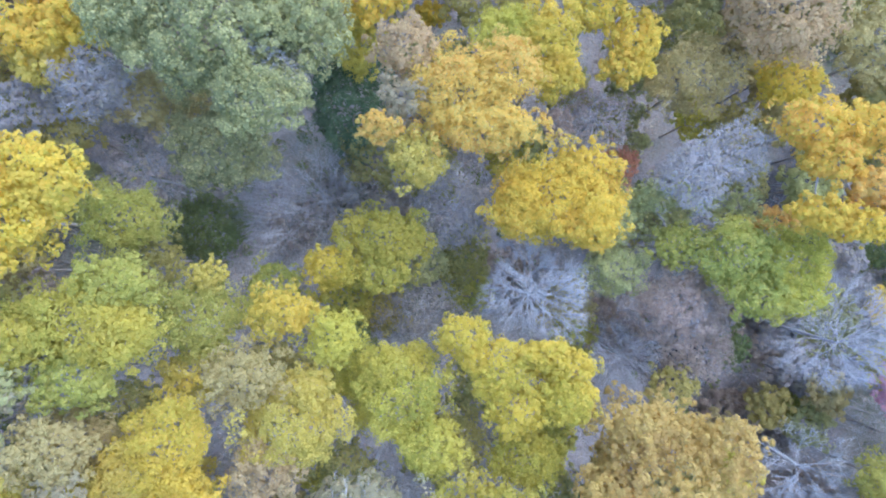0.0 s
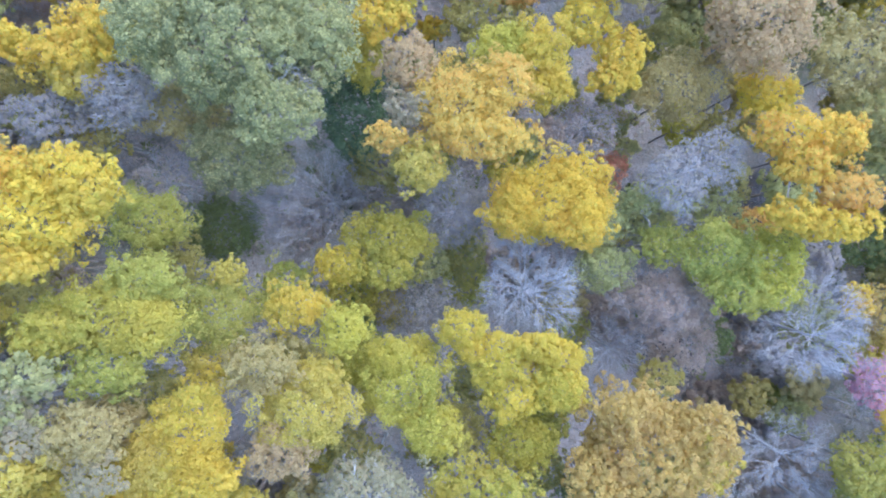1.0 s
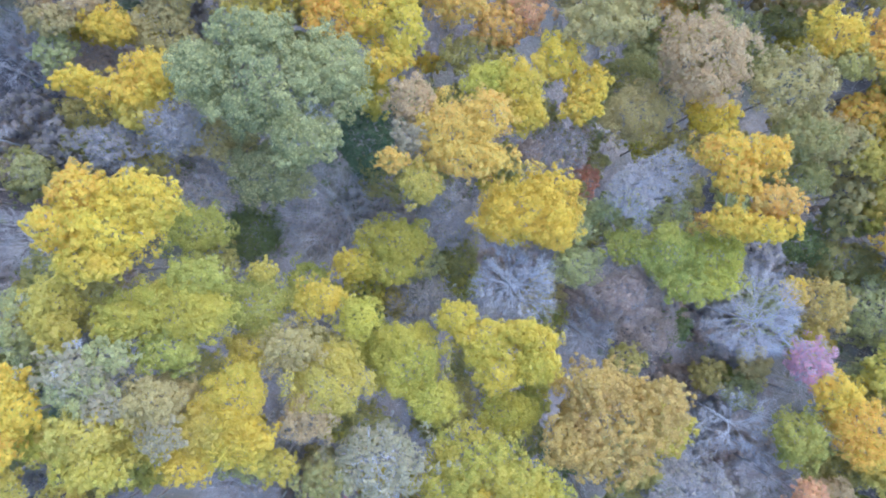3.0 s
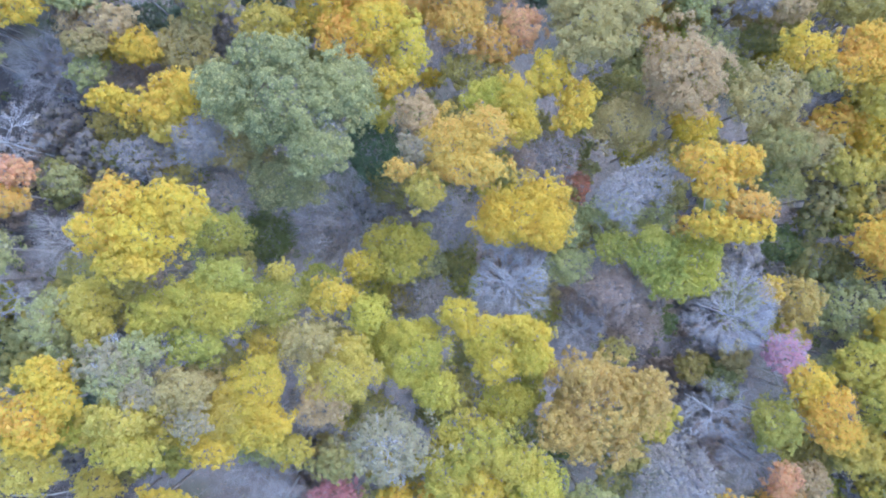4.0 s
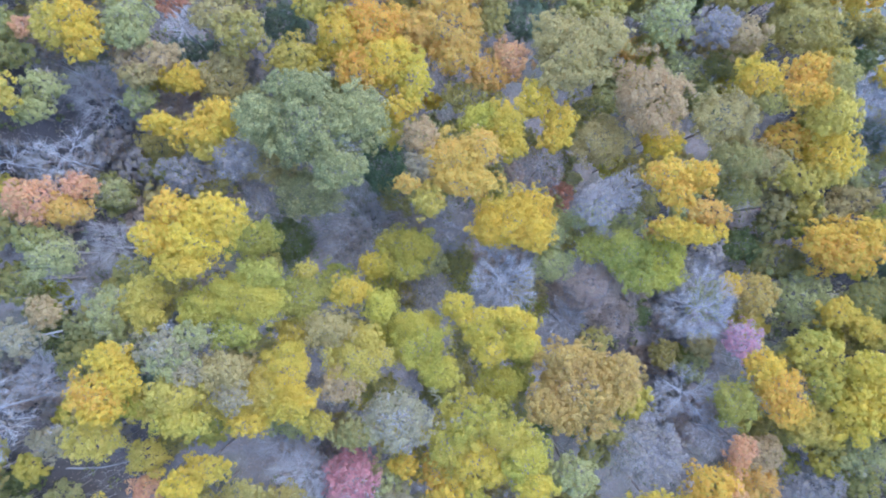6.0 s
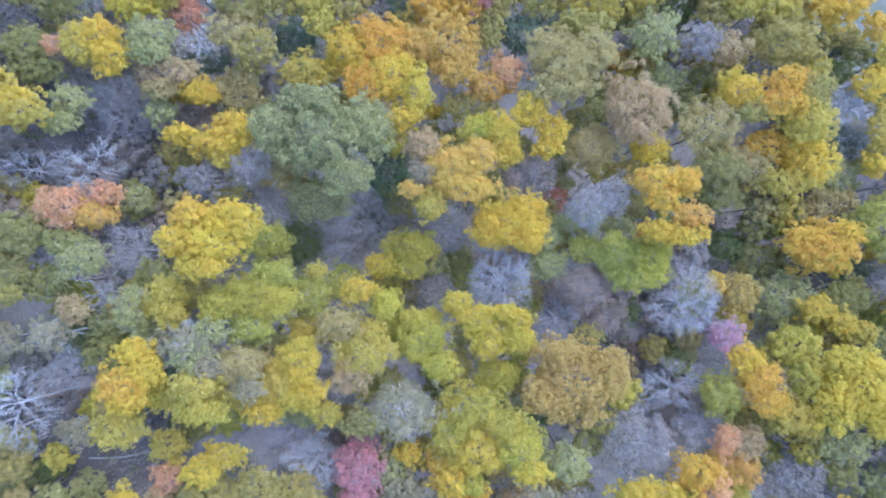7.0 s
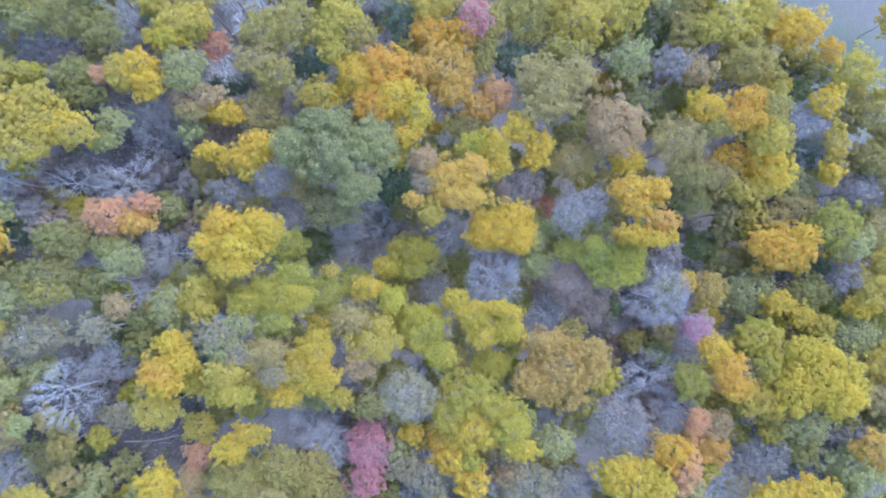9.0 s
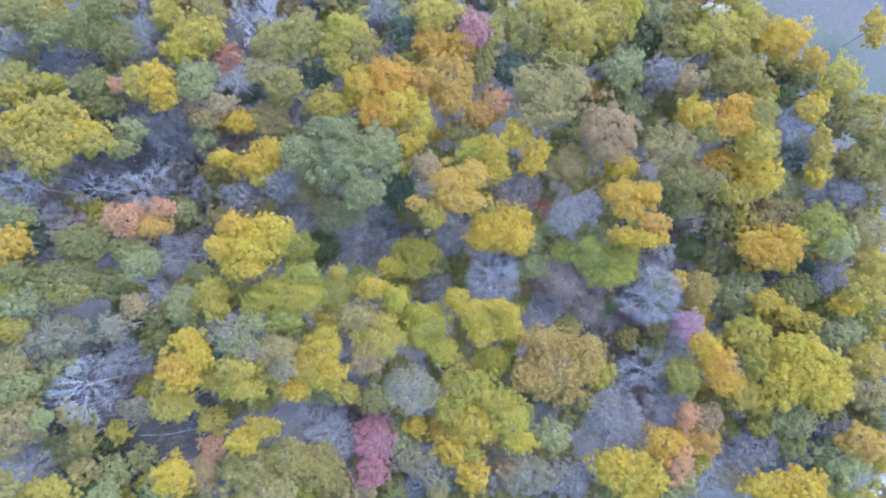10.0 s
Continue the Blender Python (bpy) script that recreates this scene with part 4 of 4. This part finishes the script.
leafy("moss", 52.5, 10.0, 2.2, 10.0, long=0.87)
leafy("olive", 51.2, 17.6, 2.1, 11.0, long=0.80)
leafy("sage", 50.9, 20.3, 2.1, 8.0, long=0.64)
leafy("moss", 46.4, 21.9, 2.0, 9.0, long=0.71)


# ---- the wood goes on around ----
def around():
    """Trees past the edge of what the climb shows, so that the wood does not end there."""
    rng = np.random.default_rng(77)
    kinds = ["gold", "ygreen", "olive", "moss", "tan", "amber", "sage", "ygold"]
    for k in range(46):
        a = k / 46 * 2 * math.pi
        x, y = 66 * math.cos(a) * (1 + rng.normal(0, 0.03)), 41 * math.sin(a) * (1 + rng.normal(0, 0.03))
        if x + 0.75 * y > 63:
            continue
        leafy(kinds[int(rng.integers(len(kinds)))], x, y, float(rng.uniform(2.6, 3.8)), float(rng.uniform(10, 14)), coarse=True)


around()


def understorey():
    """Small trees and bushes that fill the gaps between the crowns."""
    rng = np.random.default_rng(9)
    kinds = ["moss", "olive", "sage", "lilac", "tan", "tan", "ygreen", "sage", "moss", "olive"]
    spots = np.array([c[:5] for c in CROWNS])
    bareness = np.array([c[5] for c in CROWNS])
    for gx in np.arange(-56, 58, 2.5):
        for gy in np.arange(-33, 35, 2.5):
            x, y = float(gx + rng.uniform(-1.0, 1.0)), float(gy + rng.uniform(-1.0, 1.0))
            pick, r, h = kinds[int(rng.integers(len(kinds)))], rng.uniform(1.3, 2.2), rng.uniform(5.0, 10.0)
            within = ((x - spots[:, 0]) / spots[:, 2]) ** 2 + ((y - spots[:, 1]) / spots[:, 3]) ** 2
            open_ground = any((x - a) ** 2 + (y - b) ** 2 < c * c for a, b, c in CLEARINGS) or x + 0.75 * y > 66
            if open_ground or within[~bareness].min() < 0.85:
                continue
            if x < -15 and y > 3:
                pick = ("lilac", "sage", "dusky", "tan", "lilac")[int(rng.integers(5))]
            if -26 < x < 10 and -20 < y < -2 or x > 30:
                pick = ("ygreen", "ygold", "olive", "lime", "tan", "moss")[int(rng.integers(6))]
            if within[bareness].min() < 0.9:
                pick, h = ("mauve", "lilac", "dusky")[int(rng.integers(3))], 2.6
            leafy(pick, x, y, float(r), float(h), coarse=True)


understorey()


# ---- undergrowth and fallen leaves ----
def undergrowth():
    rng = np.random.default_rng(5)
    n = 2600
    x, y = rng.uniform(-62, 62, n), rng.uniform(-38, 40, n)
    keep = (np.sin(x * 0.37 + 1) + np.sin(y * 0.43 + 2 * np.sin(x * 0.11)) + rng.normal(0, 0.5, n) > -0.2) & (x + 0.75 * y < 66)
    x, y = x[keep], y[keep]
    n = len(x)
    size = rng.uniform(0.3, 0.9, (n, 1, 1))
    e = unit(rng.normal(0, 1, (n, 22, 3)) + [0, 0, 0.5])
    at = np.stack([x, y, ground_height(x, y) + 0.35], -1)[:, None] + e * size * [1, 1, 0.9]
    half = n // 2
    for name, label, part_at, part_e, mat in (
            ("green_undergrowth", "low muted green bushes on the forest floor", at[:half], e[:half], LEAVES["green"]),
            ("withered_undergrowth", "low withered grey-brown brush on the forest floor", at[half:], e[half:], LEAVES["mauve"])):
        v, f = leaf_sprays(rng, part_at.reshape(-1, 3), part_e.reshape(-1, 3), 0.17)
        tagged(mesh_object(name, v, f, mat), label, "undergrowth", kind="stuff")


def fallen_leaves():
    rng = np.random.default_rng(6)
    n = 26000
    x, y = rng.uniform(-60, 58, n), rng.uniform(-36, 38, n)
    keep = x + 0.75 * y < 66
    x, y = x[keep], y[keep]
    at = np.stack([x, y, ground_height(x, y) + 0.04], -1)
    v, f = leaf_sprays(rng, at, np.tile([0, 0, 1.0], (len(x), 1)), 0.09, wild=0.25)
    tagged(mesh_object("fallen_leaves", v, f, LEAVES["dusky"]), "scattered fallen leaves, brown and dull yellow", "leaves", kind="stuff")


def brushwood():
    """Thin saplings and dead twigs that stand between the trees."""
    rng = np.random.default_rng(8)
    n = 2600
    x, y = rng.uniform(-60, 56, n), rng.uniform(-36, 38, n)
    keep = x + 0.75 * y < 65
    base = np.stack([x, y, ground_height(x, y) - 0.1], -1)[keep]
    tip = base + np.stack([rng.normal(0, 0.5, len(base)), rng.normal(0, 0.5, len(base)), rng.uniform(1.5, 5.0, len(base))], -1)
    stems, pts = bent(rng, base, tip, np.full(len(base), 0.025), np.full(len(base), 0.010), 3, 3)
    s, e = offshoots(rng, pts, 10, 0.9, 0.25, 0.0, 0.9)
    twigs = spikes(s, e, 0.02)
    tagged(mesh_object("sapling_stems", *stems, TWIG_BARK), "thin grey leafless sapling stems between the trees", "undergrowth", kind="stuff")
    tagged(mesh_object("brushwood", *twigs, TWIG_BARK), "haze of thin grey leafless twigs between trees", "undergrowth", kind="stuff")


def log(name, label, foot, tip, thick):
    """A bare stem, lying or leaning, a little crooked, with broken stubs."""
    rng = np.random.default_rng(int(abs(foot[0]) * 10))
    a, b = np.array([foot]), np.array([tip])
    stem, pts = bent(rng, a, b, np.array([thick]), np.array([thick * 0.45]), 7, 6, 0.03)
    s, e = offshoots(rng, pts, 4, 0.7, 0.3, 0.0, 1.0)
    stubs, _ = bent(rng, s, e, np.full(4, thick * 0.35), np.full(4, thick * 0.12), 5, 2)
    v, f = joined([stem, stubs])
    tagged(mesh_object(name, v, f, PALE_BARK, smooth=True), label, "log")


log("fallen_log", "long thin pale fallen trunk lying on the clearing", (-39.0, -21.2, 3.35), (-32.0, -20.9, 2.75), 0.12)
log("fallen_log", "pale fallen branch lying on the clearing", (-43.0, -25.2, 3.75), (-39.6, -23.0, 3.45), 0.10)
log("broken_snag", "pale broken dead trunk leaning among the trees", (-35.2, -8.8, 2.8), (-36.4, -6.9, 9.0), 0.16)
log("broken_snag", "pale broken dead trunk leaning among the trees", (-34.8, -8.6, 2.8), (-35.6, -6.5, 8.4), 0.13)
undergrowth()
fallen_leaves()
brushwood()
